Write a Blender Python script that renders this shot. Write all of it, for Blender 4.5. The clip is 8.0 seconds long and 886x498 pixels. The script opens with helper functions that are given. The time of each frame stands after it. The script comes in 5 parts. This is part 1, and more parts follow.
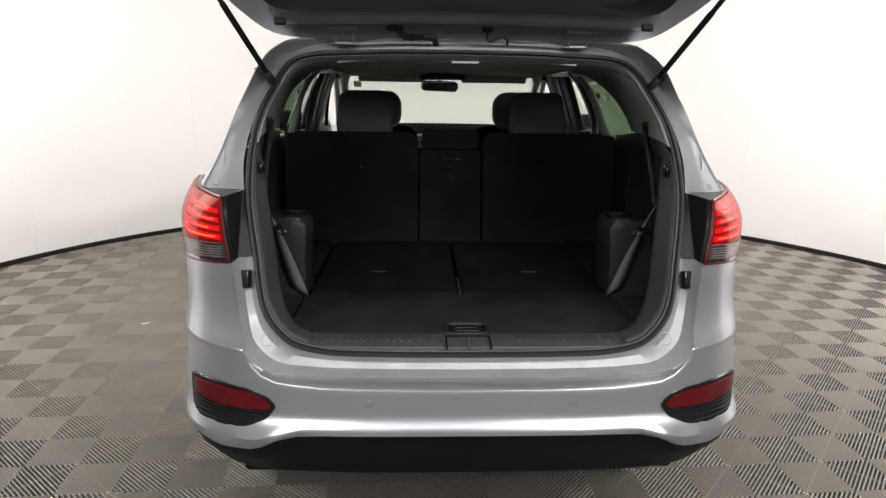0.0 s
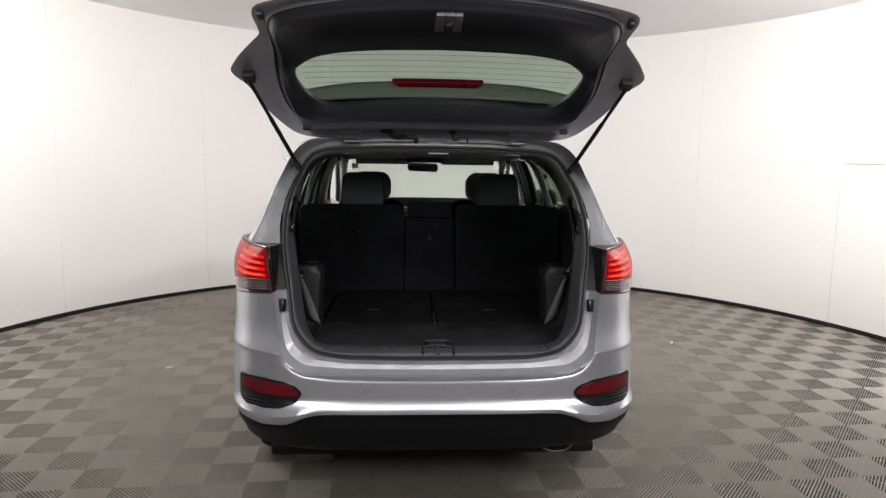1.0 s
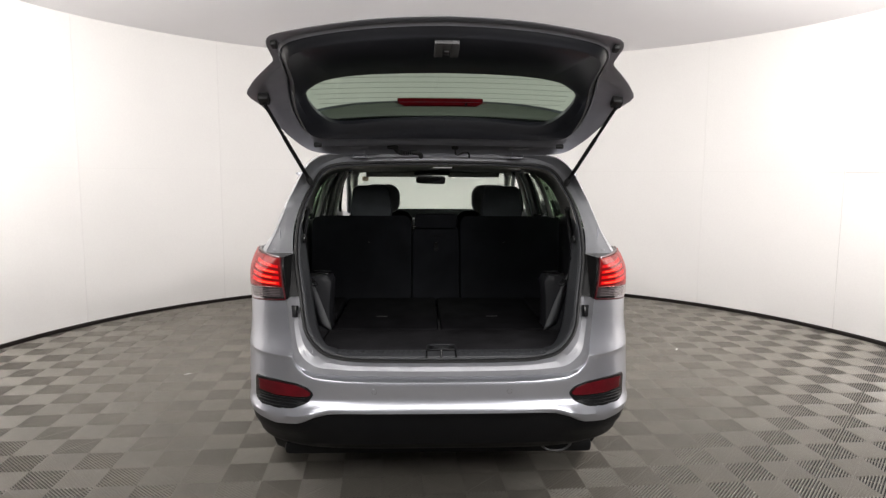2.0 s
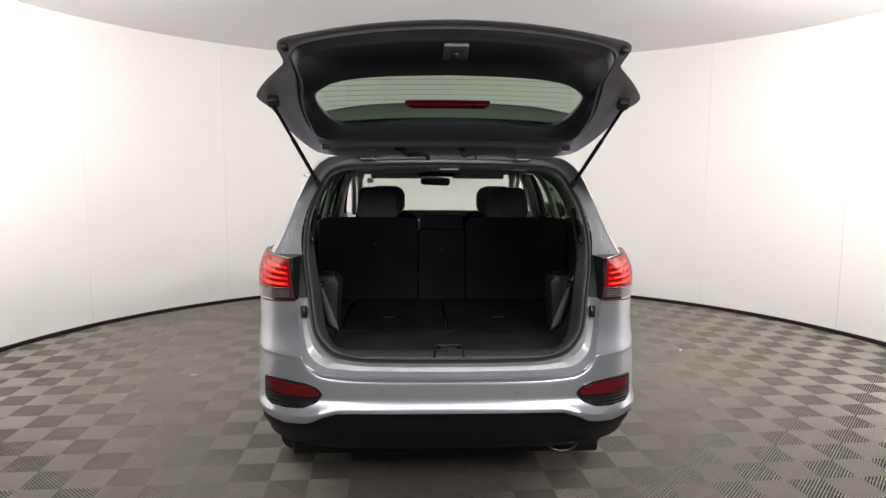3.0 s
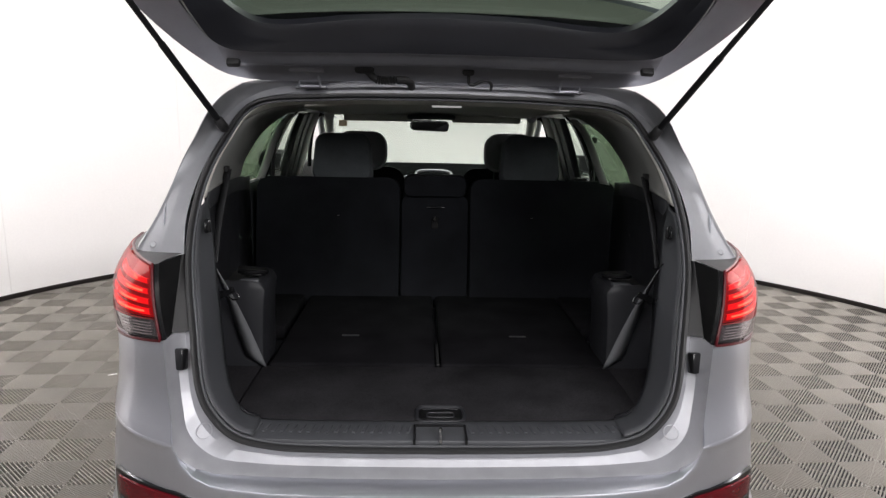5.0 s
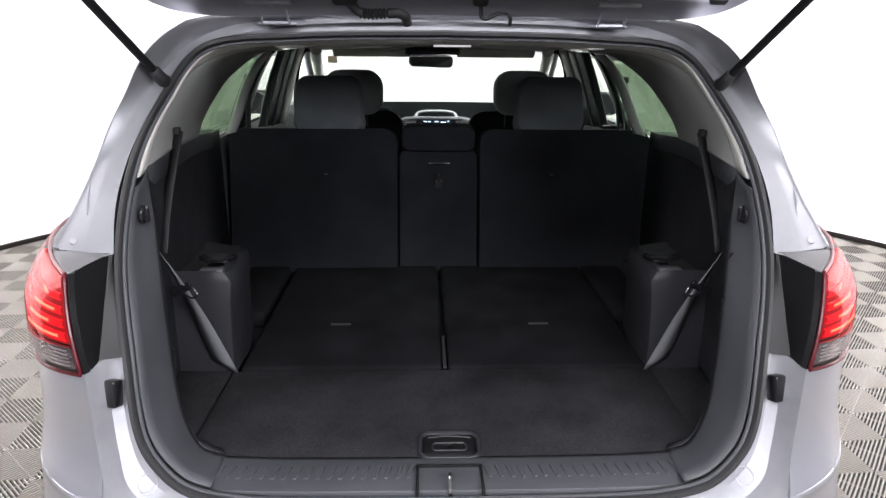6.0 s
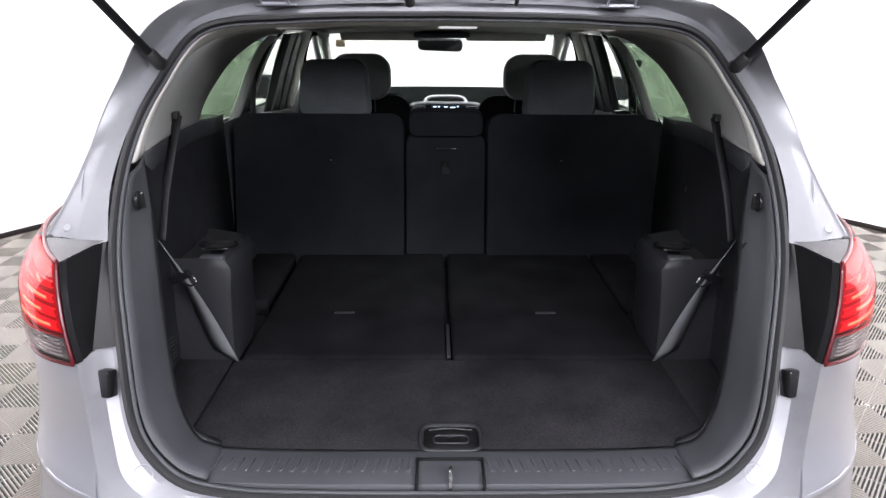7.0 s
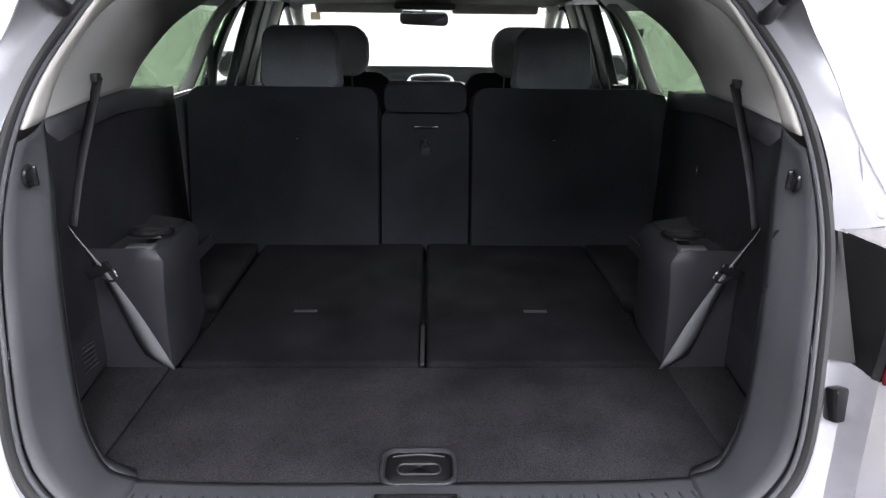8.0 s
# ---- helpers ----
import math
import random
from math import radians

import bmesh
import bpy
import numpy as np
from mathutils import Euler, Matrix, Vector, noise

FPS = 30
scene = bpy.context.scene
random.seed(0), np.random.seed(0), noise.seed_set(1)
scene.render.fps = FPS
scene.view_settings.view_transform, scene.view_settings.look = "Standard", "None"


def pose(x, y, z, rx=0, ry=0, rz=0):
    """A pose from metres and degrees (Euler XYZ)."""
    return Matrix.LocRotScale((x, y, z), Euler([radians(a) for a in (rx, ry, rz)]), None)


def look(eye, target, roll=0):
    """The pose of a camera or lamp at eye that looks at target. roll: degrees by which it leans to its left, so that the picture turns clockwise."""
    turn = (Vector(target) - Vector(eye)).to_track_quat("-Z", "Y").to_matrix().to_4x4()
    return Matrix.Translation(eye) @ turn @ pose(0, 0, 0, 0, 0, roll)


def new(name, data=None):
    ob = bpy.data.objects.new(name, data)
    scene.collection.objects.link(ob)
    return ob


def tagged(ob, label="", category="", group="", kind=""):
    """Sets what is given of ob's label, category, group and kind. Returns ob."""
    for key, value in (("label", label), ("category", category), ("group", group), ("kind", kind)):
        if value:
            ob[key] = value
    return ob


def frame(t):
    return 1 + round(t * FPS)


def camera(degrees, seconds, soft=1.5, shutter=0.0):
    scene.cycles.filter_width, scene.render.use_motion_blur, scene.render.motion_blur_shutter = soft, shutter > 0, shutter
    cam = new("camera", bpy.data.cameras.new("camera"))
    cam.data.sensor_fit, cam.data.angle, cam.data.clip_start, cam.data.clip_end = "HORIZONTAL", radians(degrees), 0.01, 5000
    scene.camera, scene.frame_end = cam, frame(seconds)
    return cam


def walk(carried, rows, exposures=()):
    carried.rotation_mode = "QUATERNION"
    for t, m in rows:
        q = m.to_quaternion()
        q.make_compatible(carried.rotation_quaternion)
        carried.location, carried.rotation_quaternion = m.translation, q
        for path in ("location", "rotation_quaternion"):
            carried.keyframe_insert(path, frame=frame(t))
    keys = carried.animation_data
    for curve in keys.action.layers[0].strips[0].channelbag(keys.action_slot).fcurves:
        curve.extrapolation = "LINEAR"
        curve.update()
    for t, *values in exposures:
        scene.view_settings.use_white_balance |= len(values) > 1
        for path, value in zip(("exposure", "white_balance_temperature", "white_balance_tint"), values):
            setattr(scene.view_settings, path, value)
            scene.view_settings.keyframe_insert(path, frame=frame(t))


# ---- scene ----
cam = camera(69.16, 8.0, soft=1.35)
PATH = [
    (0, (-0.1476, -1.6606, 1.5455), (-0.0685, 0.2767, 1.0549), 0.81),
    (0.2, (-0.136, -1.869, 1.571), (-0.057, 0.093, 1.192), 1.0),
    (0.5, (-0.1707, -2.1361, 1.5628), (-0.0537, -0.1634, 1.2547), 0.91),
    (0.7, (-0.170, -2.296, 1.574), (-0.050, -0.318, 1.307), 0.8),
    (1, (-0.1305, -2.4673, 1.5908), (-0.0176, -0.4886, 1.3227), 0.82),
    (1.5, (-0.0801, -2.5924, 1.6076), (-0.0049, -0.6092, 1.3602), 0.30),
    (3, (-0.1199, -2.6518, 1.6078), (-0.0532, -0.6664, 1.3757), 0.27),
    (3.5, (-0.1071, -2.6041, 1.5987), (-0.0425, -0.6198, 1.3566), 0.11),
    (4, (-0.0977, -2.2985, 1.5557), (-0.0329, -0.3179, 1.2856), 0.24),
    (4.2, (-0.1142, -2.1135, 1.5731), (-0.0374, -0.1347, 1.2926), 0.55),
    (5.3, (-0.0434, -1.1899, 1.611), (0.0249, 0.7525, 1.1396), 1.38),
    (5.5, (-0.0538, -1.0899, 1.6292), (0.0078, 0.8395, 1.1062), 1.24),
    (6, (-0.0515, -0.985, 1.6389), (0.0107, 0.9191, 1.0302), 0.49),
    (6.5, (-0.0329, -0.9512, 1.6307), (0.0009, 0.9431, 0.99), 0.25),
    (7, (-0.0288, -0.9474, 1.6307), (-0.0057, 0.9442, 0.9816), 0.35),
    (7.5, (-0.0216, -0.9109, 1.6249), (0.0009, 0.9796, 0.9726), 0.31),
    (7.7, (-0.002, -0.869, 1.613), (0.021, 1.018, 0.952), 0.35),
    (8, (0.018, -0.7203, 1.5484), (0.0648, 1.1615, 0.8727), 0.69),
]
EXPOSURES = [(0.0, 0.16, 6600, 10), (0.2, 0.05, 6600, 10), (0.5, -0.22, 6600, 11), (1.0, -0.16, 6550, 11), (4.0, -0.12, 6550, 11), (5.5, 0.66, 6250, 14), (6.0, 1.12, 6150, 15), (6.5, 1.25, 6120, 16), (7.0, 1.25, 6100, 16), (7.5, 1.00, 6100, 16), (8.0, 1.55, 6100, 16)]
walk(cam, [(t, look(eye, target, roll)) for t, eye, target, roll in PATH], EXPOSURES)

# ---- light: a closed photo booth under unseen ceiling lights, with added fill lamps ----
world = bpy.data.worlds.new("booth_world")
world.use_nodes = True
world.node_tree.nodes["Background"].inputs["Color"].default_value = (0.9, 0.95, 1.0, 1)
world.node_tree.nodes["Background"].inputs["Strength"].default_value = 0.02
scene.world = world


def area_lamp(name, m, sx, sy, power, colour=(1.0, 0.97, 0.93)):
    data = bpy.data.lights.new(name, "AREA")
    data.shape, data.size, data.size_y = "RECTANGLE", sx, sy
    data.energy, data.color = power, colour
    ob = new(name, data)
    ob.matrix_world = m
    return ob


def globe_lamp(name, x, y, z, power, colour=(1.0, 0.98, 0.955)):
    data = bpy.data.lights.new(name, "POINT")
    data.shadow_soft_size, data.energy, data.color = 0.2, power, colour
    ob = new(name, data)
    ob.location = (x, y, z)
    return ob


area_lamp("ceiling_panel", pose(0.2, 1.4, 3.11), 3.0, 2.4, 90, (1.0, 0.98, 0.955))
# added point lamps out of view, to brighten the upper walls
for x, power in ((-2.7, 240), (3.1, 308)):
    globe_lamp("wall_fill_globe", x, 1.6, 2.92, power)
# unseen row of three, for the highlights on the car's rear
for x in (-0.95, 0.12, 1.2):
    area_lamp("rear_ceiling_light", pose(x, -1.9, 3.09), 0.6, 0.3, 28, (1.0, 0.98, 0.955))
# added lamps behind the camera that fill the bumper and cargo room
area_lamp("rear_fill_lamp", look((2.1, -3.4, 3.0), (-0.3, 0.3, 0.9)), 1.4, 1.4, 130, (1.0, 0.985, 0.97))
area_lamp("rear_fill_lamp", look((-1.9, -3.4, 3.0), (0.3, 0.3, 0.9)), 1.4, 1.4, 66, (1.0, 0.985, 0.97))


# ---- materials ----
def material(name, colour, rough=0.5, metal=0.0, grain=0.0, grain_scale=200.0, bump=0.0, bump_scale=400.0, stain=0.0, stain_scale=3.0,
             coat=0.0, spec=0.5, emit=None, emit_strength=0.0, sheen=0.0):
    m = bpy.data.materials.new(name)
    m.use_nodes = True
    nt = m.node_tree
    b = nt.nodes["Principled BSDF"]
    b.inputs["Base Color"].default_value = (*colour, 1)
    b.inputs["Roughness"].default_value = rough
    b.inputs["Metallic"].default_value = metal
    b.inputs["Coat Weight"].default_value = coat
    b.inputs["Coat Roughness"].default_value = 0.04
    b.inputs["Specular IOR Level"].default_value = spec
    b.inputs["Sheen Weight"].default_value = sheen
    if spec < 0.1:
        b.inputs["IOR"].default_value = 1.1
    if emit:
        b.inputs["Emission Color"].default_value = (*emit, 1)
        b.inputs["Emission Strength"].default_value = emit_strength
    co = nt.nodes.new("ShaderNodeTexCoord")
    last = None

    def noise_node(scale, detail=3.0):
        n = nt.nodes.new("ShaderNodeTexNoise")
        n.inputs["Scale"].default_value = scale
        n.inputs["Detail"].default_value = detail
        nt.links.new(co.outputs["Object"], n.inputs["Vector"])
        return n.outputs["Fac"]

    def vary(fac, amount, before):
        ramp = nt.nodes.new("ShaderNodeMapRange")
        ramp.inputs["From Min"].default_value, ramp.inputs["From Max"].default_value = 0.3, 0.7
        ramp.inputs["To Min"].default_value, ramp.inputs["To Max"].default_value = 1 - amount, 1 + amount
        nt.links.new(fac, ramp.inputs["Value"])
        mix = nt.nodes.new("ShaderNodeMix")
        mix.data_type, mix.blend_type = "RGBA", "MULTIPLY"
        mix.inputs["Factor"].default_value = 1.0
        if before is None:
            mix.inputs["A"].default_value = (*colour, 1)
        else:
            nt.links.new(before, mix.inputs["A"])
        nt.links.new(ramp.outputs["Result"], mix.inputs["B"])
        return mix.outputs["Result"]

    if grain:
        last = vary(noise_node(grain_scale), grain, last)
    if stain:
        last = vary(noise_node(stain_scale, 5.0), stain, last)
        rr = nt.nodes.new("ShaderNodeMapRange")
        rr.inputs["To Min"].default_value, rr.inputs["To Max"].default_value = rough * 0.85, min(1.0, rough * 1.15)
        nt.links.new(noise_node(stain_scale * 2.3, 4.0), rr.inputs["Value"])
        nt.links.new(rr.outputs["Result"], b.inputs["Roughness"])
    if last is not None:
        nt.links.new(last, b.inputs["Base Color"])
    if bump:
        bn = nt.nodes.new("ShaderNodeBump")
        bn.inputs["Strength"].default_value = bump
        bn.inputs["Distance"].default_value = 0.002
        nt.links.new(noise_node(bump_scale, 2.0), bn.inputs["Height"])
        nt.links.new(bn.outputs["Normal"], b.inputs["Normal"])
    return m


def pane_material(name, tint, gloss=0.03):
    """Tinted glass pane: clear transmission with a Fresnel gloss."""
    m = bpy.data.materials.new(name)
    m.use_nodes = True
    nt = m.node_tree
    nt.nodes.remove(nt.nodes["Principled BSDF"])
    out = nt.nodes["Material Output"]
    clear = nt.nodes.new("ShaderNodeBsdfTransparent")
    clear.inputs["Color"].default_value = (*tint, 1)
    shiny = nt.nodes.new("ShaderNodeBsdfGlossy")
    shiny.inputs["Roughness"].default_value = 0.02
    facing = nt.nodes.new("ShaderNodeLayerWeight")
    facing.inputs["Blend"].default_value = 0.5
    power = nt.nodes.new("ShaderNodeMath")
    power.operation = "POWER"
    power.inputs[1].default_value = 4.0
    fres = nt.nodes.new("ShaderNodeMath")
    fres.operation = "MULTIPLY_ADD"
    fres.inputs[1].default_value, fres.inputs[2].default_value = 0.5, gloss
    nt.links.new(facing.outputs["Facing"], power.inputs[0])
    nt.links.new(power.outputs["Value"], fres.inputs[0])
    mix = nt.nodes.new("ShaderNodeMixShader")
    nt.links.new(fres.outputs["Value"], mix.inputs["Fac"])
    nt.links.new(clear.outputs["BSDF"], mix.inputs[1])
    nt.links.new(shiny.outputs["BSDF"], mix.inputs[2])
    nt.links.new(mix.outputs["Shader"], out.inputs["Surface"])
    return m


PAINT = material("silver_paint", (0.54, 0.552, 0.605), 0.33, 0.85, grain=0.05, grain_scale=900, stain=0.03, stain_scale=4, coat=0.6)
# body silver darkened to hold the dimmer light in gutter and hinges
DIMMED_PAINT = material("dimmed_silver_paint", (0.37, 0.372, 0.395), 0.50, 0.45, grain=0.05, grain_scale=700, stain=0.10, stain_scale=14, coat=0.3)
# body silver with the pillars' darker reflections put into its colour
SHADED_PAINT = material("shaded_silver_paint", (0.28, 0.284, 0.30), 0.46, 0.5, grain=0.05, grain_scale=900, stain=0.12, stain_scale=9)
DASH = material("dark_dash_plastic", (0.006, 0.0068, 0.0066), 0.9, grain=0.2, grain_scale=500, bump=0.3, bump_scale=900, stain=0.1, stain_scale=5, spec=0.015)
HOUSING = material("matt_black_housing", (0.008, 0.008, 0.0085), 0.45, spec=0.25, stain=0.2, stain_scale=8, bump=0.05, bump_scale=600)
GATE_TRIM = material("satin_black_gate_lining", (0.020, 0.021, 0.026), 0.33, grain=0.1, grain_scale=700, bump=0.08, bump_scale=1400, stain=0.12, stain_scale=5)
# silver of the tailgate, with the shade on its underside mixed into the colour
GATE_SHADED = material("shaded_silver_gate_paint", (0.34, 0.345, 0.385), 0.42, 0.5, grain=0.05, grain_scale=700, stain=0.08, stain_scale=10)
CLADDING = material("black_cladding", (0.0080, 0.0081, 0.0094), 0.50, spec=0.22, grain=0.2, grain_scale=500, bump=0.15, bump_scale=900, stain=0.15, stain_scale=5)
GLOSS_BLACK = material("gloss_black_plastic", (0.009, 0.009, 0.010), 0.20, spec=0.4, stain=0.15, stain_scale=9, bump=0.04, bump_scale=600)
RUBBER = material("seal_rubber", (0.020, 0.020, 0.021), 0.55, grain=0.2, grain_scale=300, bump=0.1, bump_scale=500)
TRIM_GREY = material("charcoal_trim_plastic", (0.052, 0.054, 0.060), 0.48, grain=0.15, grain_scale=700, bump=0.25, bump_scale=1400, stain=0.10, stain_scale=6)
TRIM_DARK = material("dark_trim_plastic", (0.021, 0.0215, 0.025), 0.46, spec=0.35, grain=0.15, grain_scale=700, bump=0.25, bump_scale=1400, stain=0.12, stain_scale=6)
TRIM_LIGHT = material("light_grey_trim", (0.68, 0.67, 0.63), 0.6, grain=0.05, grain_scale=500, bump=0.2, bump_scale=1200, stain=0.05, stain_scale=5)
TRIM_MID = material("mid_grey_trim", (0.115, 0.115, 0.118), 0.6, grain=0.05, grain_scale=500, bump=0.2, bump_scale=1200, stain=0.05, stain_scale=5)
# grey for the shade on the spoiler's silver underside
SPOILER_SHADE = material("shaded_spoiler_grey", (0.19, 0.198, 0.175), 0.65, grain=0.05, grain_scale=500, bump=0.2, bump_scale=1200, stain=0.06, stain_scale=5)
PILLAR_GREY = material("grey_window_pillar_lining", (0.24, 0.242, 0.232), 0.65, grain=0.05, grain_scale=500, bump=0.2, bump_scale=1200, stain=0.06, stain_scale=5)
LINER = material("headliner_cloth", (0.52, 0.50, 0.465), 0.95, grain=0.08, grain_scale=600, bump=0.3, bump_scale=900, sheen=0.1)
CARPET = material("cargo_carpet", (0.0255, 0.0247, 0.0270), 0.97, grain=0.5, grain_scale=420, bump=0.8, bump_scale=700, stain=0.3, stain_scale=7, spec=0.05)
# the same carpet, coloured darker for the shade deep inside the car
CARPET_SHADED = material("shaded_cargo_carpet", (0.0105, 0.0102, 0.0115), 0.97, grain=0.5, grain_scale=420, bump=0.8, bump_scale=700, stain=0.3, stain_scale=7, spec=0.05)
CLOTH = material("black_seat_cloth", (0.066, 0.073, 0.079), 0.93, grain=0.3, grain_scale=500, bump=0.5, bump_scale=800, stain=0.15, stain_scale=9, spec=0.2)
# seat cloth with the falling light inside the cabin put into its colour
CLOTH_SHADED = material("shaded_seat_cloth", (0.0082, 0.0088, 0.0108), 0.95, grain=0.4, grain_scale=500, bump=0.6, bump_scale=800, stain=0.25, stain_scale=7, spec=0.12)
CLOTH_GREY = material("grey_seat_cloth", (0.22, 0.225, 0.235), 0.92, grain=0.2, grain_scale=500, bump=0.5, bump_scale=800, stain=0.1, stain_scale=9, sheen=0.12)
WEBBING = material("grey_belt_webbing", (0.165, 0.168, 0.178), 0.6, grain=0.15, grain_scale=400, bump=0.3, bump_scale=700)
WEB_DARK = material("dark_belt_webbing", (0.014, 0.014, 0.016), 0.65, grain=0.15, grain_scale=400)
CHROME = material("polished_metal", (0.75, 0.75, 0.76), 0.16, 1.0, stain=0.08, stain_scale=20)
STEEL = material("bare_steel", (0.15, 0.15, 0.155), 0.45, 0.9, stain=0.2, stain_scale=30)
DASH_SILVER = material("satin_silver_trim", (0.30, 0.30, 0.31), 0.40, 0.7, stain=0.05)
TYRE = material("tyre_rubber", (0.018, 0.018, 0.018), 0.8, grain=0.2, bump=0.3, bump_scale=200)
RED_LENS = material("red_lamp_plastic", (0.16, 0.004, 0.009), 0.12, coat=0.2, spec=0.25, stain=0.2, stain_scale=18, emit=(1.0, 0.01, 0.02), emit_strength=0.06)
RED_RIM = material("red_lamp_rim", (0.075, 0.004, 0.008), 0.35, coat=0.15, spec=0.3, stain=0.1, stain_scale=20)
LED_BAR = material("lit_led_bar", (0.26, 0.004, 0.008), 0.25, spec=0.25, emit=(1.0, 0.012, 0.022), emit_strength=0.7)
LED_CORE = material("lit_led_core", (0.7, 0.06, 0.05), 0.25, spec=0.25, emit=(1.0, 0.20, 0.09), emit_strength=3.6)
CLEAR_LENS = material("clear_lamp_plastic", (0.045, 0.040, 0.043), 0.08, stain=0.25, stain_scale=40, coat=0.8)
CLEAR_RIB = material("pale_lens_ribs", (0.17, 0.15, 0.157), 0.12, stain=0.3, stain_scale=30, coat=0.6)
REFLECTOR = material("red_reflector", (0.095, 0.004, 0.008), 0.22, grain=0.3, grain_scale=350, stain=.15, stain_scale=20, spec=0.3)
BRAKE_RED = material("dark_red_lens", (0.17, 0.004, 0.010), 0.5, spec=0.09, stain=0.1, stain_scale=20)
SCREEN = material("display_screen", (0.01, 0.012, 0.016), 0.1, emit=(0.25, 0.4, 0.6), emit_strength=0.008)
DIGIT = material("lit_digits", (0.6, 0.8, 1.0), 0.4, emit=(0.7, 0.85, 1.0), emit_strength=0.8)
DOME = material("lit_dome_lamp", (0.8, 0.8, 0.78), 0.5, emit=(1.0, 1.0, 0.96), emit_strength=0.25)
TAG = material("beige_tag", (0.45, 0.36, 0.24), 0.7)
GREEN_GLASS = pane_material("green_tinted_glass", (0.90, 0.95, 0.90))
DARK_GLASS = pane_material("privacy_glass", (0.36, 0.44, 0.35))
DOOR_GLASS = pane_material("door_glass", (0.86, 0.92, 0.86))
SHIELD_GLASS = pane_material("windscreen_glass", (0.90, 0.95, 0.91))
WALL = material("white_wall_fabric", (0.745, 0.730, 0.710), 0.85, grain=0.015, grain_scale=60, bump=0.06, bump_scale=120, stain=0.02, stain_scale=0.8)
DARK_LINER = material("dark_unseen_liner", (0.13, 0.13, 0.13), 0.9, stain=0.1, stain_scale=0.8)
SEAM = material("wall_seam_shadow_gap", (0.60, 0.585, 0.565), 0.9)
FAINT_SEAM = material("closed_wall_seam", (0.715, 0.70, 0.68), 0.9)
CEILING = material("ceiling_paint", (0.86, 0.845, 0.86), 0.9, stain=0.02, stain_scale=0.7, grain=0.01)
BASE = material("dark_baseboard", (0.012, 0.009, 0.008), 0.75, spec=0.2, stain=0.2, stain_scale=3)
TILE_TOP = material("grey_floor_tile", (0.180, 0.166, 0.143), 0.40, spec=0.5, grain=0.08, grain_scale=120, stain=0.16, stain_scale=1.3)
SUBFLOOR = material("floor_under_tiles", (0.008, 0.0078, 0.0075), 0.9, stain=0.2, stain_scale=2)
LITTER = material("white_scrap", (0.75, 0.74, 0.7), 0.8)


# ---- mesh helpers ----
def spline(points, n):
    """n points along a smooth curve through the given ones (centripetal-like Catmull-Rom)."""
    p = np.array(points, float)
    seg = np.linalg.norm(np.diff(p, axis=0), axis=1) ** 0.5
    u = np.r_[0, np.cumsum(seg)]
    m = np.empty_like(p)
    d = np.diff(p, axis=0) / seg[:, None]
    m[0], m[-1] = d[0], d[-1]
    for i in range(1, len(p) - 1):
        a, b = seg[i - 1], seg[i]
        m[i] = (d[i - 1] * b + d[i] * a) / (a + b)
    out = []
    for s in np.linspace(0, u[-1], n):
        i = min(max(int(np.searchsorted(u, s, "right")) - 1, 0), len(seg) - 1)
        h = seg[i]
        t = (s - u[i]) / h
        out.append((2 * t**3 - 3 * t**2 + 1) * p[i] + (t**3 - 2 * t**2 + t) * h * m[i] + (-2 * t**3 + 3 * t**2) * p[i + 1] + (t**3 - t**2) * h * m[i + 1])
    return np.array(out)


def grid_mesh(rows, around=False, caps=False):
    """A sheet through rows of equally many points. around: each row closes on itself."""
    bm = bmesh.new()
    vs = [[bm.verts.new(tuple(map(float, p))) for p in row] for row in rows]
    n = len(vs[0])
    for a, b in zip(vs, vs[1:]):
        for i in range(n if around else n - 1):
            j = (i + 1) % n
            quad = [a[i], a[j], b[j], b[i]]
            try:
                bm.faces.new(quad)
            except ValueError:
                pass
    if caps and around:
        for row in (vs[0], vs[-1]):
            bm.faces.new(row)
    bmesh.ops.remove_doubles(bm, verts=bm.verts, dist=1e-5)
    bmesh.ops.recalc_face_normals(bm, faces=bm.faces)
    return bm


def mirrored(bm):
    """A copy of a mesh, mirrored to the other side of the car."""
    b2 = bm.copy()
    for v in b2.verts:
        v.co.x = -v.co.x
    bmesh.ops.reverse_faces(b2, faces=b2.faces)
    return b2


def both_sides(bm):
    """One mesh of a half and its mirror, joined at the middle."""
    b2 = mirrored(bm)
    tmp = bpy.data.meshes.new("tmp")
    b2.to_mesh(tmp)
    b2.free()
    bm.from_mesh(tmp)
    bpy.data.meshes.remove(tmp)
    bmesh.ops.remove_doubles(bm, verts=bm.verts, dist=1e-4)
    bmesh.ops.recalc_face_normals(bm, faces=bm.faces)
    return bm


def box(x0, x1, y0, y1, z0, z1, bevel=0.0, segments=2):
    bm = bmesh.new()
    bmesh.ops.create_cube(bm, size=1.0)
    for v in bm.verts:
        v.co = Vector(((x0 + x1) / 2 + v.co.x * (x1 - x0), (y0 + y1) / 2 + v.co.y * (y1 - y0), (z0 + z1) / 2 + v.co.z * (z1 - z0)))
    if bevel:
        bmesh.ops.bevel(bm, geom=bm.edges[:], offset=bevel, segments=segments, profile=0.5, affect="EDGES")
    return bm


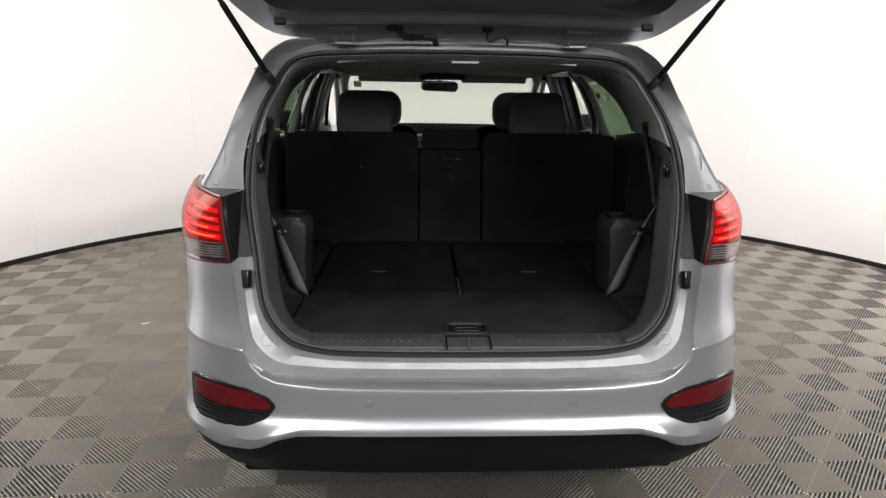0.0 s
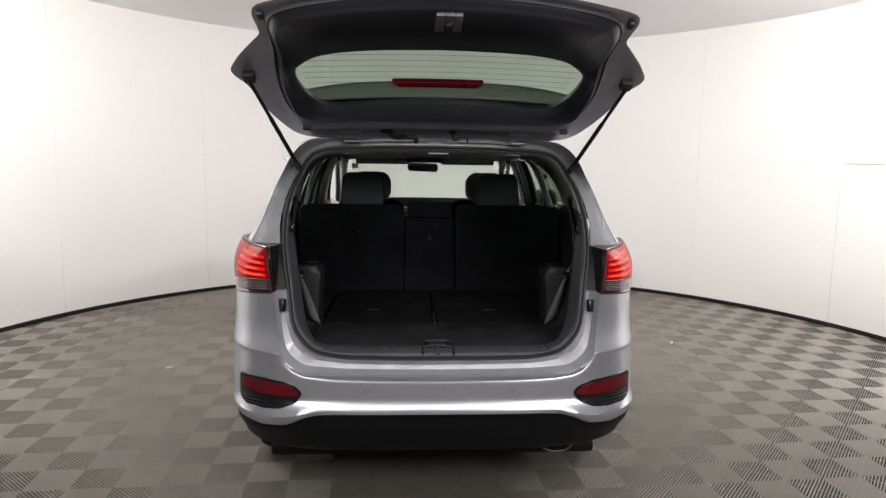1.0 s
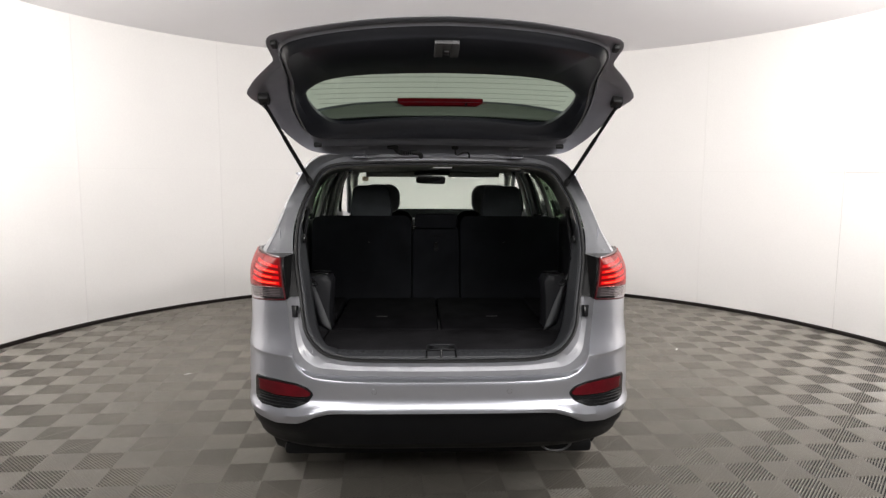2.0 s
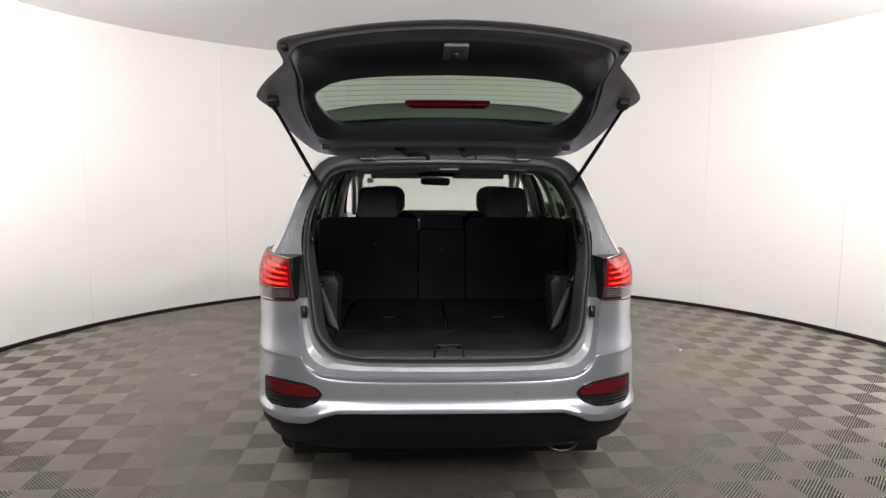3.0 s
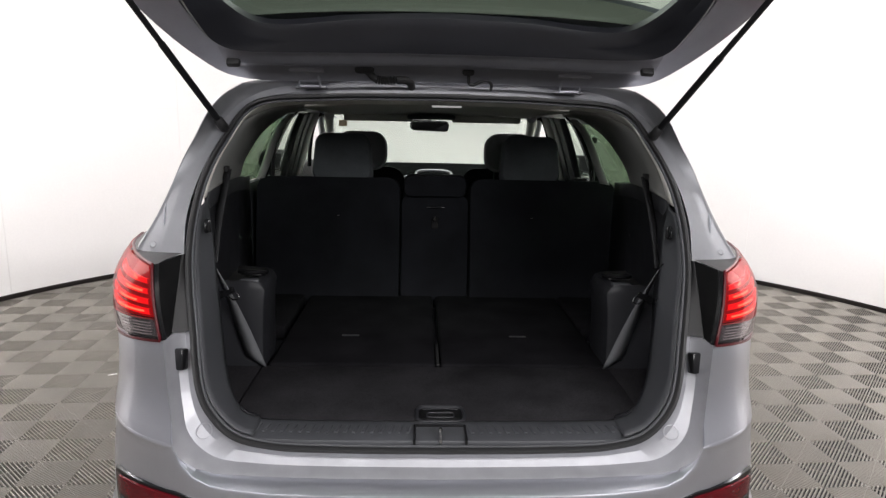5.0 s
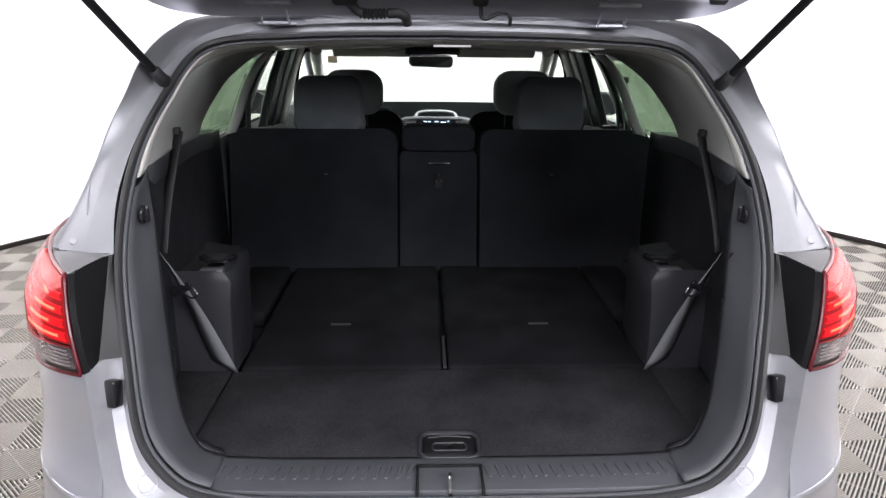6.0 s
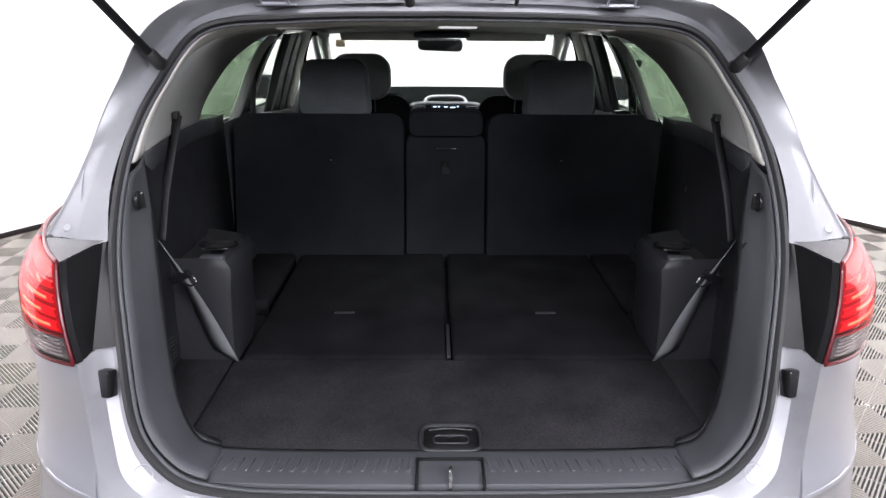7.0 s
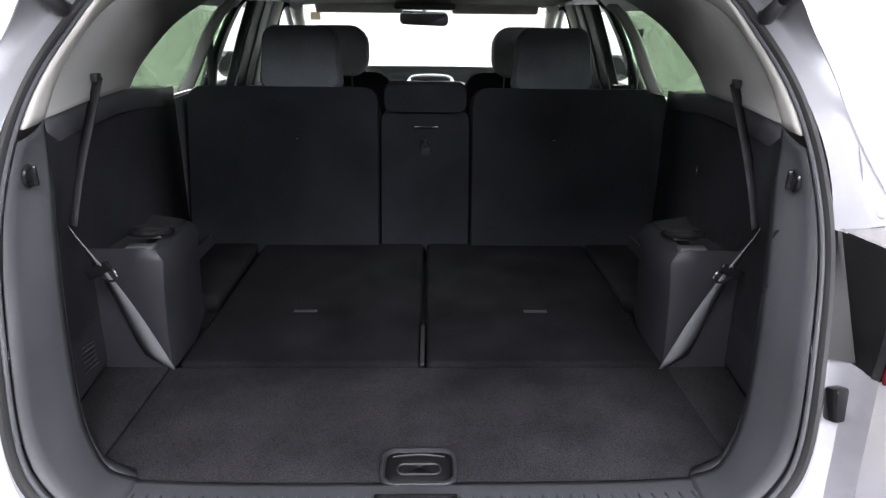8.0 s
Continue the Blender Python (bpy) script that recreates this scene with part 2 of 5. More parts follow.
def tube(points, radius, sides=10, taper=None):
    """A round bar along points."""
    p = [Vector(map(float, q)) for q in points]
    rows = []
    for i, q in enumerate(p):
        d = (p[min(i + 1, len(p) - 1)] - p[max(i - 1, 0)]).normalized()
        a = d.orthogonal().normalized() if i == 0 else (side - d * side.dot(d)).normalized()
        side = a
        b = d.cross(a)
        r = radius if taper is None else taper[i]
        rows.append([q + (a * math.cos(k * 2 * math.pi / sides) + b * math.sin(k * 2 * math.pi / sides)) * r for k in range(sides)])
    return grid_mesh(rows, around=True, caps=True)


def ribbon(points, width_dirs, thick=0.0015):
    """A flat strap along points; width_dirs are half-width vectors."""
    rows = []
    for q, w in zip(points, width_dirs):
        rows.append([Vector(q) - Vector(w), Vector(q) + Vector(w)])
    return grid_mesh(rows)


def moved(bm, m):
    bmesh.ops.transform(bm, matrix=m, verts=bm.verts)
    return bm


def joined(*bms):
    out = bms[0]
    for b in bms[1:]:
        tmp = bpy.data.meshes.new("tmp")
        b.to_mesh(tmp)
        b.free()
        out.from_mesh(tmp)
        bpy.data.meshes.remove(tmp)
    return out


def part(name, bm, mat, parent=None, label="", smooth=True, solid=0.0, offset=-1.0, bevel=0.0):
    me = bpy.data.meshes.new(name)
    bm.to_mesh(me)
    bm.free()
    me.materials.append(mat)
    if smooth:
        for f in me.polygons:
            f.use_smooth = True
        me.set_sharp_from_angle(angle=radians(38))
    ob = new(name, me)
    if parent is not None:
        ob.parent = parent
    if solid:
        mod = ob.modifiers.new("thickness", "SOLIDIFY")
        mod.thickness, mod.offset = solid, offset
    if bevel:
        mod = ob.modifiers.new("edge", "BEVEL")
        mod.width, mod.segments, mod.limit_method = bevel, 2, "ANGLE"
    if label:
        tagged(ob, label=label)
    return ob


def rounded_loop(w, h, r, n=6):
    """A rounded rectangle round the origin as 2D points."""
    out = []
    for cx, cy, a0 in ((w / 2 - r, h / 2 - r, 0), (-w / 2 + r, h / 2 - r, 90), (-w / 2 + r, -h / 2 + r, 180), (w / 2 - r, -h / 2 + r, 270)):
        for k in range(n + 1):
            a = radians(a0 + 90 * k / n)
            out.append((cx + r * math.cos(a), cy + r * math.sin(a)))
    return out


def cushion(w, h, d, r=0.05, puff=0.35, n=6):
    """A padded block: rounded outline in x-z, depth in y, with soft front and back."""
    rows = []
    prof = [(-0.5, 0.55), (-0.5, 0.80), (-0.42, 0.93), (-0.2, 1.0), (0.2, 1.0), (0.42, 0.93), (0.5, 0.80), (0.5, 0.55)]
    for y, s in prof:
        sw, sh = w - (1 - s) * puff * 0.5, h - (1 - s) * puff * 0.5
        rr = min(r, sw / 2.05, sh / 2.05)
        rows.append([(x, y * d, z) for x, z in rounded_loop(sw, sh, rr, n)])
    return grid_mesh(rows, around=True, caps=True)


def torus(R, r, n=32, k=10, a0=0.0, a1=360.0):
    pts = [(R * math.cos(radians(a0 + (a1 - a0) * i / n)), 0, R * math.sin(radians(a0 + (a1 - a0) * i / n))) for i in range(n + 1)]
    return tube(pts, r, k)


# ---- the booth ----
CX, CY, RAD, REAR, TALL = 0.2, 2.1, 4.22, -5.2, 3.14


def booth_outline(extra=0.0, n=72):
    """Plan of the booth wall: a half circle in front of the car, straight sides and a rounded back."""
    r = RAD + extra
    pts = [(CX + r * math.cos(a), CY + r * math.sin(a)) for a in np.linspace(0, math.pi, n)]
    pts += [(CX - r, y) for y in np.linspace(CY, REAR + 1.2, 10)[1:]]
    pts += [(CX - r + 1.2 + extra * 0 - 1.2 * math.cos(a), REAR + 1.2 - (1.2 + extra) * math.sin(a)) for a in np.linspace(0, math.pi / 2, 8)[1:]]
    pts += [(CX + r - 1.2 + 1.2 * math.sin(a), REAR + 1.2 - (1.2 + extra) * math.cos(a)) for a in np.linspace(0, math.pi / 2, 8)]
    pts += [(CX + r, y) for y in np.linspace(REAR + 1.2, CY, 10)[1:-1]]
    return pts


def build_booth():
    inner, outer = booth_outline(), booth_outline(0.12)
    rows = [[(x, y, 0.0) for x, y in inner], [(x, y, TALL) for x, y in inner], [(x, y, TALL) for x, y in outer], [(x, y, 0.0) for x, y in outer]]
    wall = part("wall_round", grid_mesh(rows + rows[:1], around=True), WALL)
    # unseen dark liner over the rear wall, added to cut bounce and reflections
    back = [(x, y) for x, y in booth_outline(-.02) if y < 1.2]
    bm = grid_mesh([[(x, y, 0.09) for x, y in back], [(x, y, TALL - .002) for x, y in back]])
    tagged(part("dark_wall_liner", bm, DARK_LINER, smooth=False, solid=.01), "unseen dim grey liner on the rear wall, added to darken reflections", "wall", kind="structure")
    tagged(wall, "curved white photo booth wall of stretched panels", "wall", kind="structure")
    # vertical panel seams and one level seam on the service panel
    for ang in (152.6, 130.1, 108.0, 64.0, 43.0, 21.6):
        a = radians(ang)
        c, s = math.cos(a), math.sin(a)
        bm = box(-0.003, 0.003, -0.002, 0.006, 0.056, TALL - 0.01)
        m = Matrix.Translation((CX + (RAD - 0.002) * c, CY + (RAD - 0.002) * s, 0)) @ Matrix.Rotation(a - math.pi / 2, 4, "Z")
        part("seam", moved(bm, m), SEAM if ang < 30 else FAINT_SEAM, wall, smooth=False)
    pts = [(CX + (RAD - 0.003) * math.cos(a), CY + (RAD - 0.003) * math.sin(a)) for a in np.linspace(radians(2), radians(21.4), 16)]
    bm = grid_mesh([[(x, y, 1.628) for x, y in pts], [(x, y, 1.636) for x, y in pts]])
    part("seam", bm, SEAM, wall, smooth=False, solid=0.004)
    pts = [(CX + (RAD - 0.002) * math.cos(a), CY + (RAD - 0.002) * math.sin(a)) for a in np.linspace(radians(22), radians(170), 90)]
    bm = grid_mesh([[(x, y, 1.630) for x, y in pts], [(x, y, 1.635) for x, y in pts]])
    part("seam", bm, FAINT_SEAM, wall, smooth=False, solid=0.003)
    bm = grid_mesh([[(x, y, z) for x, y in booth_outline(e)] for e, z in ((-0.004, 0.0), (-0.018, 0.004), (-0.018, 0.034), (-0.012, 0.041), (-0.004, 0.043))], around=True)
    tagged(part("baseboard", bm, BASE), "dark brown baseboard along the booth wall", "baseboard", kind="structure")
    bm = grid_mesh([[(x, y, z) for x, y in booth_outline(0.05)] for z in (TALL, TALL + .1)], around=True, caps=True)
    # the same added liner below the ceiling, out of view
    rear = [(x, y) for x, y in booth_outline(-.01) if y < 0.9]
    bh = grid_mesh([[(x, y, z) for x, y in rear] for z in (TALL - .03, TALL - .004)], around=True, caps=True)
    tagged(part("dark_ceiling_liner", bh, DARK_LINER, smooth=False), "unseen dim grey liner under the rear ceiling, added to darken reflections", "ceiling", kind="structure")
    tagged(part("ceiling", bm, CEILING, smooth=False), "plain light grey booth ceiling", "ceiling", kind="structure")
    bm = bmesh.new()
    bm.faces.new([bm.verts.new((x, y, -0.012)) for x, y in booth_outline(0.05)])
    floor = part("floor", bm, SUBFLOOR, smooth=False)
    tagged(floor, "grey ribbed interlocking plastic tile floor in a checker pattern", "floor", kind="structure")
    return floor


floor = build_booth()


# ---- the car: body ----
car = new("car")
tagged(car, "silver crossover car with its tailgate open, parked on the tiled floor", "car")

# half outlines of the tailgate opening, from bottom middle to top middle: x, y, z
SEAL = [(0, .030, .805), (.25, .031, .807), (.41, .033, .815), (.50, .037, .840), (.558, .052, .893), (.585, .070, .942), (.610, .120, 1.075),
        (.646, .225, 1.250), (.648, .345, 1.405), (.620, .460, 1.520), (.555, .588, 1.632), (.36, .630, 1.657), (0, .642, 1.665)]
SHUT = [(0, -.007, .752), (.30, -.006, .755), (.45, -.005, .761), (.555, -.013, .777), (.612, -.027, .830), (.631, .012, .900), (.655, .055, 1.073)]
seal_pts = spline(SEAL, 90)
shut_pts = spline(SHUT, 60)


def ring_offset(pts, out, dy):
    """The half loop moved outwards in x-z by out and along y by dy."""
    p = np.array(pts, float)
    t = np.gradient(p, axis=0)
    n = np.stack([t[:, 2], -t[:, 0]], 1)
    n /= np.linalg.norm(n, axis=1)[:, None] + 1e-9
    q = p.copy()
    q[:, 0] += n[:, 0] * out
    q[:, 2] += n[:, 1] * out
    q[:, 1] += dy
    q[p[:, 0] < 1e-6, 0] = 0
    return q


def full_loop(half):
    """A half loop and its mirror as one closed ring."""
    h = [tuple(p) for p in half]
    return h + [(-x, y, z) for x, y, z in h[-2:0:-1]]


def ring_sheet(sections):
    return grid_mesh([full_loop(s) for s in sections], around=True)


# weather seal and its flange
part("weather_seal", ring_sheet([ring_offset(seal_pts, o, d) for o, d in ((.005, .006), (.004, -.006), (.001, -.012), (-.006, -.012), (-.010, -.004), (-.011, .010), (-.004, .012), (.005, .006))]),
     RUBBER, car, "black rubber weather seal round the tailgate opening")

lip = ring_offset(seal_pts, -.0145, -.002)
part("seal_lip", tube(full_loop(lip) + [tuple(lip[0])], .0038, 8), TRIM_GREY, car, "grey lip of the weather seal")


def quarter_plan(z, xa, ya, wide, n=3.5, yc=0.6):
    """Plan curve from the point (xa, ya) round the rear corner to the car's side; f runs 0..1."""
    fa = math.asin((xa / wide) ** (n / 2))
    b = (yc - ya) / math.cos(fa) ** (2 / n)

    def at(f):
        p = fa + (math.pi / 2 - fa) * f
        return wide * math.sin(p) ** (2 / n), yc - b * max(math.cos(p), 0.0) ** (2 / n), z
    return at


def side_width(z):
    return float(np.interp(z, [.30, .45, .60, .80, .95, 1.10, 1.25, 1.30], [.80, .85, .875, .885, .885, .882, .868, .855]))


FR = [0, .02, .06, .12, .2, .3, .4, .5, .6, .7, .78, .85, .9, .94, .97, .99, 1.0]


def shut_at(z):
    zs, xs, ys = shut_pts[:, 2], shut_pts[:, 0], shut_pts[:, 1]
    if z > 1.073:
        k = (z - 1.073) / .172
        return .655 + .04 * k, .06 + .05 * k
    return float(np.interp(z, zs, xs)), float(np.interp(z, [.83, .90, 1.073], [.008, .030, .055]))


def quarter_row(z):
    """One level of the quarter panel, flaring out towards the bumper below."""
    xa, ya = shut_at(z)
    at = quarter_plan(z, xa, ya, side_width(z))
    flare = .036 * min(1.0, max(0.0, (.975 - z) / .125)) ** 1.7
    line = [(xa - .002, ya + .030, z), (xa - .001, ya + .004 - flare, z)]
    for f in FR:
        x, y, _ = at(f)
        k = 1.0
        line.append((x + flare * .20 * f, y - flare * k * (1 - f) ** .6, z))
    return line


rows = []
for z in (.847, .858, .872, .89, .915, .945, .98, 1.02, 1.05, 1.075):
    line = quarter_row(z)
    rows.append(line + [(line[-1][0], y, z) for y in (.66, .8, 1.0)])
bm = grid_mesh(rows)
part("quarter_panel", mirrored(bm), PAINT, car, "silver rear quarter panel below the tail lamp")
part("quarter_panel", bm, PAINT, car, "silver rear quarter panel below the tail lamp")
rows = []
for z in (1.03, 1.075, 1.12, 1.16, 1.20, 1.245):
    rows.append([(side_width(z) - .03, .33, z), (side_width(z) - .012, .40, z)] + [(side_width(z), y, z) for y in (.55, .66, .8, 1.0)])
bm = grid_mesh(rows)
part("side_panel", mirrored(bm), PAINT, car, "silver body side behind the tail lamp")
part("side_panel", bm, PAINT, car, "silver body side behind the tail lamp")

# painted gutter between seal and shut line, up to the lamp
low = spline(SEAL[:7], 60)
bm = grid_mesh([ring_offset(low, .003, .006), low + (shut_pts - low) * [.45, 0, .45] + [0, .012, 0], low + (shut_pts - low) * [.80, .25, .80] + [0, .010, 0],
                low + (shut_pts - low) * [.93, .75, .93], shut_pts + [0, .001, 0]])
part("tailgate_gutter", both_sides(bm), DIMMED_PAINT, car, "painted metal gutter below the tailgate opening")

# D-pillar: rows upwards; seal edge, crease, outer corner, silhouette, side
PILLAR = [
    (1.245, (.655, .222), (.720, .232), (.785, .252), (.825, .36), (.852, .60), (.862, .95)),
    (1.33, (.668, .285), (.711, .300), (.750, .313), (.790, .46), (.822, .70), (.838, .95)),
    (1.40, (.664, .340), (.697, .352), (.728, .360), (.768, .50), (.800, .75), (.818, 1.0)),
    (1.47, (.650, .405), (.678, .412), (.706, .396), (.745, .55), (.778, .80), (.795, 1.05)),
    (1.53, (.630, .468), (.656, .470), (.682, .430), (.722, .58), (.755, .85), (.770, 1.1)),
    (1.60, (.590, .550), (.620, .550), (.650, .455), (.688, .62), (.720, .90), (.735, 1.15)),
    (1.65, (.540, .615), (.572, .610), (.622, .515), (.664, .66), (.690, .93), (.700, 1.2)),
    (1.685, (.400, .650), (.470, .650), (.578, .560), (.622, .69), (.648, .95), (.662, 1.2)),
    (1.703, (.000, .664), (.250, .680), (.500, .625), (.568, .73), (.602, .97), (.620, 1.2)),
]
rows = []
for z, *pts in PILLAR:
    p = [np.array((x, y, z - (0.012 if k == 0 else 0))) for k, (x, y) in enumerate(pts)]
    line = [p[0] + (p[1] - p[0]) * k for k in (0, .35, .7, .92)] + [p[1] + (p[2] - p[1]) * k for k in (.06, .3, .65, .9)] + list(spline(p[2:], 12))
    rows.append(line)
cols = [spline([r[k] for r in rows], 44) for k in range(20)]
rows = [[c[i] for c in cols] for i in range(44)]
bm = grid_mesh(rows)
part("rear_pillar", mirrored(bm), SHADED_PAINT, car, "silver painted rear pillar beside the tailgate opening")
part("rear_pillar", bm, SHADED_PAINT, car, "silver painted rear pillar beside the tailgate opening")

for s in (-1, 1):
    ridge = spline([(s * pts[2][0], pts[2][1] - .0005, z) for z, *pts in PILLAR[:8]], 40)
    part("pillar_edge", tube(ridge, .0016, 6), SHADED_PAINT, car)
    part("pillar_fold", tube(spline([(s * .735, .331, 1.358), (s * .730, .307, 1.33), (s * .724, .284, 1.305)], 10), .003, 6, [.0006, .0015, .0024, .003, .003, .003, .003, .0024, .0015, .0006]), PAINT, car)
    bm = bmesh.new()
    bmesh.ops.create_cone(bm, cap_ends=True, segments=20, radius1=.009, radius2=.007, depth=.003)
    part("body_plug", moved(bm, Matrix.Translation((s * .742, .2515, 1.262)) @ Matrix.Rotation(radians(54), 4, "X")), DIMMED_PAINT, car)

# bumper
def bumper_plan(z):
    w = float(np.interp(z, [.39, .42, .46, .53, .60, .70, .80, .88], [.79, .82, .845, .862, .870, .878, .882, .885]))
    y0 = float(np.interp(z, [.39, .42, .46, .505, .515, .56, .60, .612, .622, .636, .648, .660, .675, .70, .75, .82, .865, .89], [.07, .03, -.005, -.025, -.046, -.060, -.070, -.088, -.094, -.093, -.085, -.077, -.072, -.070, -.067, -.060, -.053, -.045]))
    return w, y0


def bumper_y(x, z, n=4.35, yc=0.6):
    w, y0 = bumper_plan(z)
    k = min(abs(x) / w, 0.9999)
    return yc - (yc - y0) * (1 - k**n) ** (1 / n)


XS = [0, .1, .2, .3, .4, .47, .53, .57, .60, .62, .635, .66, .69, .72, .75, .775, .80, .82, .84, .855, .866]


def bottom_edge(x):
    return float(np.interp(abs(x), [0, .44, .50, .56, .60, .69, .78, .87], [.620, .620, .611, .586, .575, .568, .582, .602]))


QROW = quarter_row(.850)


def top_edge(x):
    """Height and depth of the bumper's top line."""
    if x <= .612:
        return float(np.interp(x, shut_pts[:, 0], shut_pts[:, 2])), float(np.interp(x, shut_pts[:, 0], shut_pts[:, 1]))
    z = float(np.interp(x, [.612, .622], [.832, .850]))
    return z, float(np.interp(x, [p[0] for p in QROW[1:]], [p[1] for p in QROW[1:]])) - .002


def lip_out(x, z, zb):
    """The shelf below the reflector pocket stands out from the bumper."""
    k = min(1.0, max(0.0, (.640 - z) / (.640 - zb - .020)))
    return .044 * k * k * (3 - 2 * k) * float(np.interp(x, [.48, .58, .80, .86], [0, 1, 1, .5]))


def bumper_column(x):
    """Upper edge, shelf, crease, upright face, lip."""
    zt, yt = top_edge(x)
    zb = bottom_edge(x)
    z1 = zt - .012
    edge = bumper_y(x, z1)
    if x <= .612:
        col = [(x, yt + .006, zt - .002), (x, yt, zt), (x, yt * .5 + (edge + .012) * .5, zt - .003), (x, edge + .009, zt - .005), (x, edge + .002, zt - .008)]
    else:
        col = [(x, yt + .006, zt - .002), (x, yt + .002, zt), (x, yt, zt - .003), (x, yt - .001, zt - .006), (x, yt - .001, zt - .009)]
    corner = (yt - edge) * float(np.interp(x, [.600, .640], [0, 1]))
    for z in (z1, *np.linspace(z1 - .014, .702, 6), .688, .675, *np.linspace(.664, zb + .018, 5), zb + .010, zb + .003):
        k = max(0.0, min(1.0, (z - .66) / (z1 - .66)))
        col.append((x, bumper_y(x, z) + corner * k * k * (3 - 2 * k) - lip_out(x, z, zb), z))
    col.append((x, bumper_y(x, zb) + .006 - lip_out(x, zb, zb), zb))
    return col


cols = [bumper_column(x) for x in XS]
# round the corner and along the side to the wheel arch
for y in (.30, .42, .55, .66):
    col = []
    for k, (x, yy, z) in enumerate(cols[len(XS) - 1]):
        w, y0 = bumper_plan(z)
        n = 4.35
        q = max(0.0, min(1.0, (0.6 - y) / (0.6 - y0)))
        col.append((w * (1 - q**n) ** (1 / n) - (.004 if k < 2 else 0), y, z))
    cols.append(col)
bm = both_sides(grid_mesh(cols))
bumper = part("bumper", bm, PAINT, car, "silver rear bumper with parking sensors")

cols = []
for x in XS:
    zb = bottom_edge(x)
    col = [(x, bumper_y(x, zb) + .016, zb + .004)]
    lift = float(np.interp(x, [0, .5, .66, .78, .87], [.392, .394, .396, .402, .42]))
    for k in (0, .12, .3, .5, .70, .76, .775, .85, .95, 1.0):
        z = zb - .004 + (lift - zb + .004) * k
        w, _ = bumper_plan(z)
        xx = min(x, w - .004)
        yy = bumper_y(xx, z) + (.006 if k == 0 else 0) + (.014 if k > .77 else 0) + .10 * max(0, k - .8) ** 1.3 - lip_out(x, zb, zb) * max(0, .85 - 1.6 * k)
        col.append((xx, yy, z))
    col.append((min(x, .70) * .96, .20, lift - .012))
    cols.append(col)
for y in (.34, .5, .66):
    cols.append([(px * 1.0 + .004, max(py, y) if k < 11 else y + .05, pz) for k, (px, py, pz) in enumerate(cols[len(XS) - 1])])
part("lower_bumper", both_sides(grid_mesh(cols)), CLADDING, car, "black plastic lower bumper cladding")

# parking sensors and small tow cover lines
for x in (-.28, .28):
    bm = bmesh.new()
    bmesh.ops.create_cone(bm, cap_ends=True, segments=24, radius1=.0098, radius2=.0090, depth=.004)
    m = Matrix.Translation((x, bumper_y(x, .709) - .0005, .709)) @ Matrix.Rotation(radians(90), 4, "X")
    part("parking_sensor", moved(bm, m), PAINT, bumper)
    bm = moved(torus(.0100, .0004, 24, 6), Matrix.Translation((x, bumper_y(x, .709) - .002, .709)))
    part("sensor_gap", bm, RUBBER, bumper)


def patch(outline, yfun, off, rings=(0.0, .35, .7, .9, 1.0), drop=0.004):
    """A shell over a surface y = yfun(x, z), inside a 2D outline, with its rim turned in."""
    o = np.array(outline, float)
    c = o.mean(0)
    rows = []
    for k, r in enumerate(rings):
        rows.append([(p[0], yfun(p[0], p[1]) - off, p[1]) for p in c + (o - c) * max(r, 1e-3)])
    rows.append([(p[0], yfun(p[0], p[1]) - off + drop, p[1]) for p in c + (o - c) * 1.012])
    return grid_mesh(rows, around=True)


# reflector pockets in the bumper corners
def rounded_poly(points, r, n=4):
    """A closed polygon with its corners rounded."""
    p = [np.array(q, float) for q in points]
    out = []
    for i, c in enumerate(p):
        a, b = p[i - 1] - c, p[(i + 1) % len(p)] - c
        ra, rb = min(r, np.linalg.norm(a) * .45), min(r, np.linalg.norm(b) * .45)
        s, e = c + a / np.linalg.norm(a) * ra, c + b / np.linalg.norm(b) * rb
        out += [(1 - t) ** 2 * s + 2 * t * (1 - t) * c + t * t * e for t in np.linspace(0, 1, n)]
    return out


POCKET = [(.797, .744), (.70, .745), (.605, .738), (.556, .722), (.529, .694), (.556, .660), (.612, .638), (.69, .629), (.76, .631), (.798, .652)]
LENS = [(.782, .733), (.70, .737), (.611, .730), (.566, .717), (.541, .695), (.556, .686), (.62, .683), (.70, .683), (.781, .690)]
bm = patch(rounded_poly(POCKET, .014, 6), bumper_y, .004, drop=.012)
bl = patch(rounded_poly(LENS, .009, 6), bumper_y, .010, drop=.008)
slats = []
for z in (.676, .666, .655, .643):
    pts = [(x, bumper_y(x, z) - .006, z) for x in np.linspace(.57 if z > .66 else .60 if z > .65 else .64, .782, 12)]
    slats.append(tube(pts, .0018, 6))
slats = joined(*slats)
for flip in (True, False):
    pocket = part("reflector_bezel", mirrored(bm) if flip else bm, GLOSS_BLACK, car, "black bezel of the bumper reflector")
    part("reflector", mirrored(bl) if flip else bl, REFLECTOR, pocket, "dark red bumper reflector")
    part("bezel_ribs", mirrored(slats) if flip else slats, HOUSING, pocket)

# ---- tail lamps ----
LW = .872


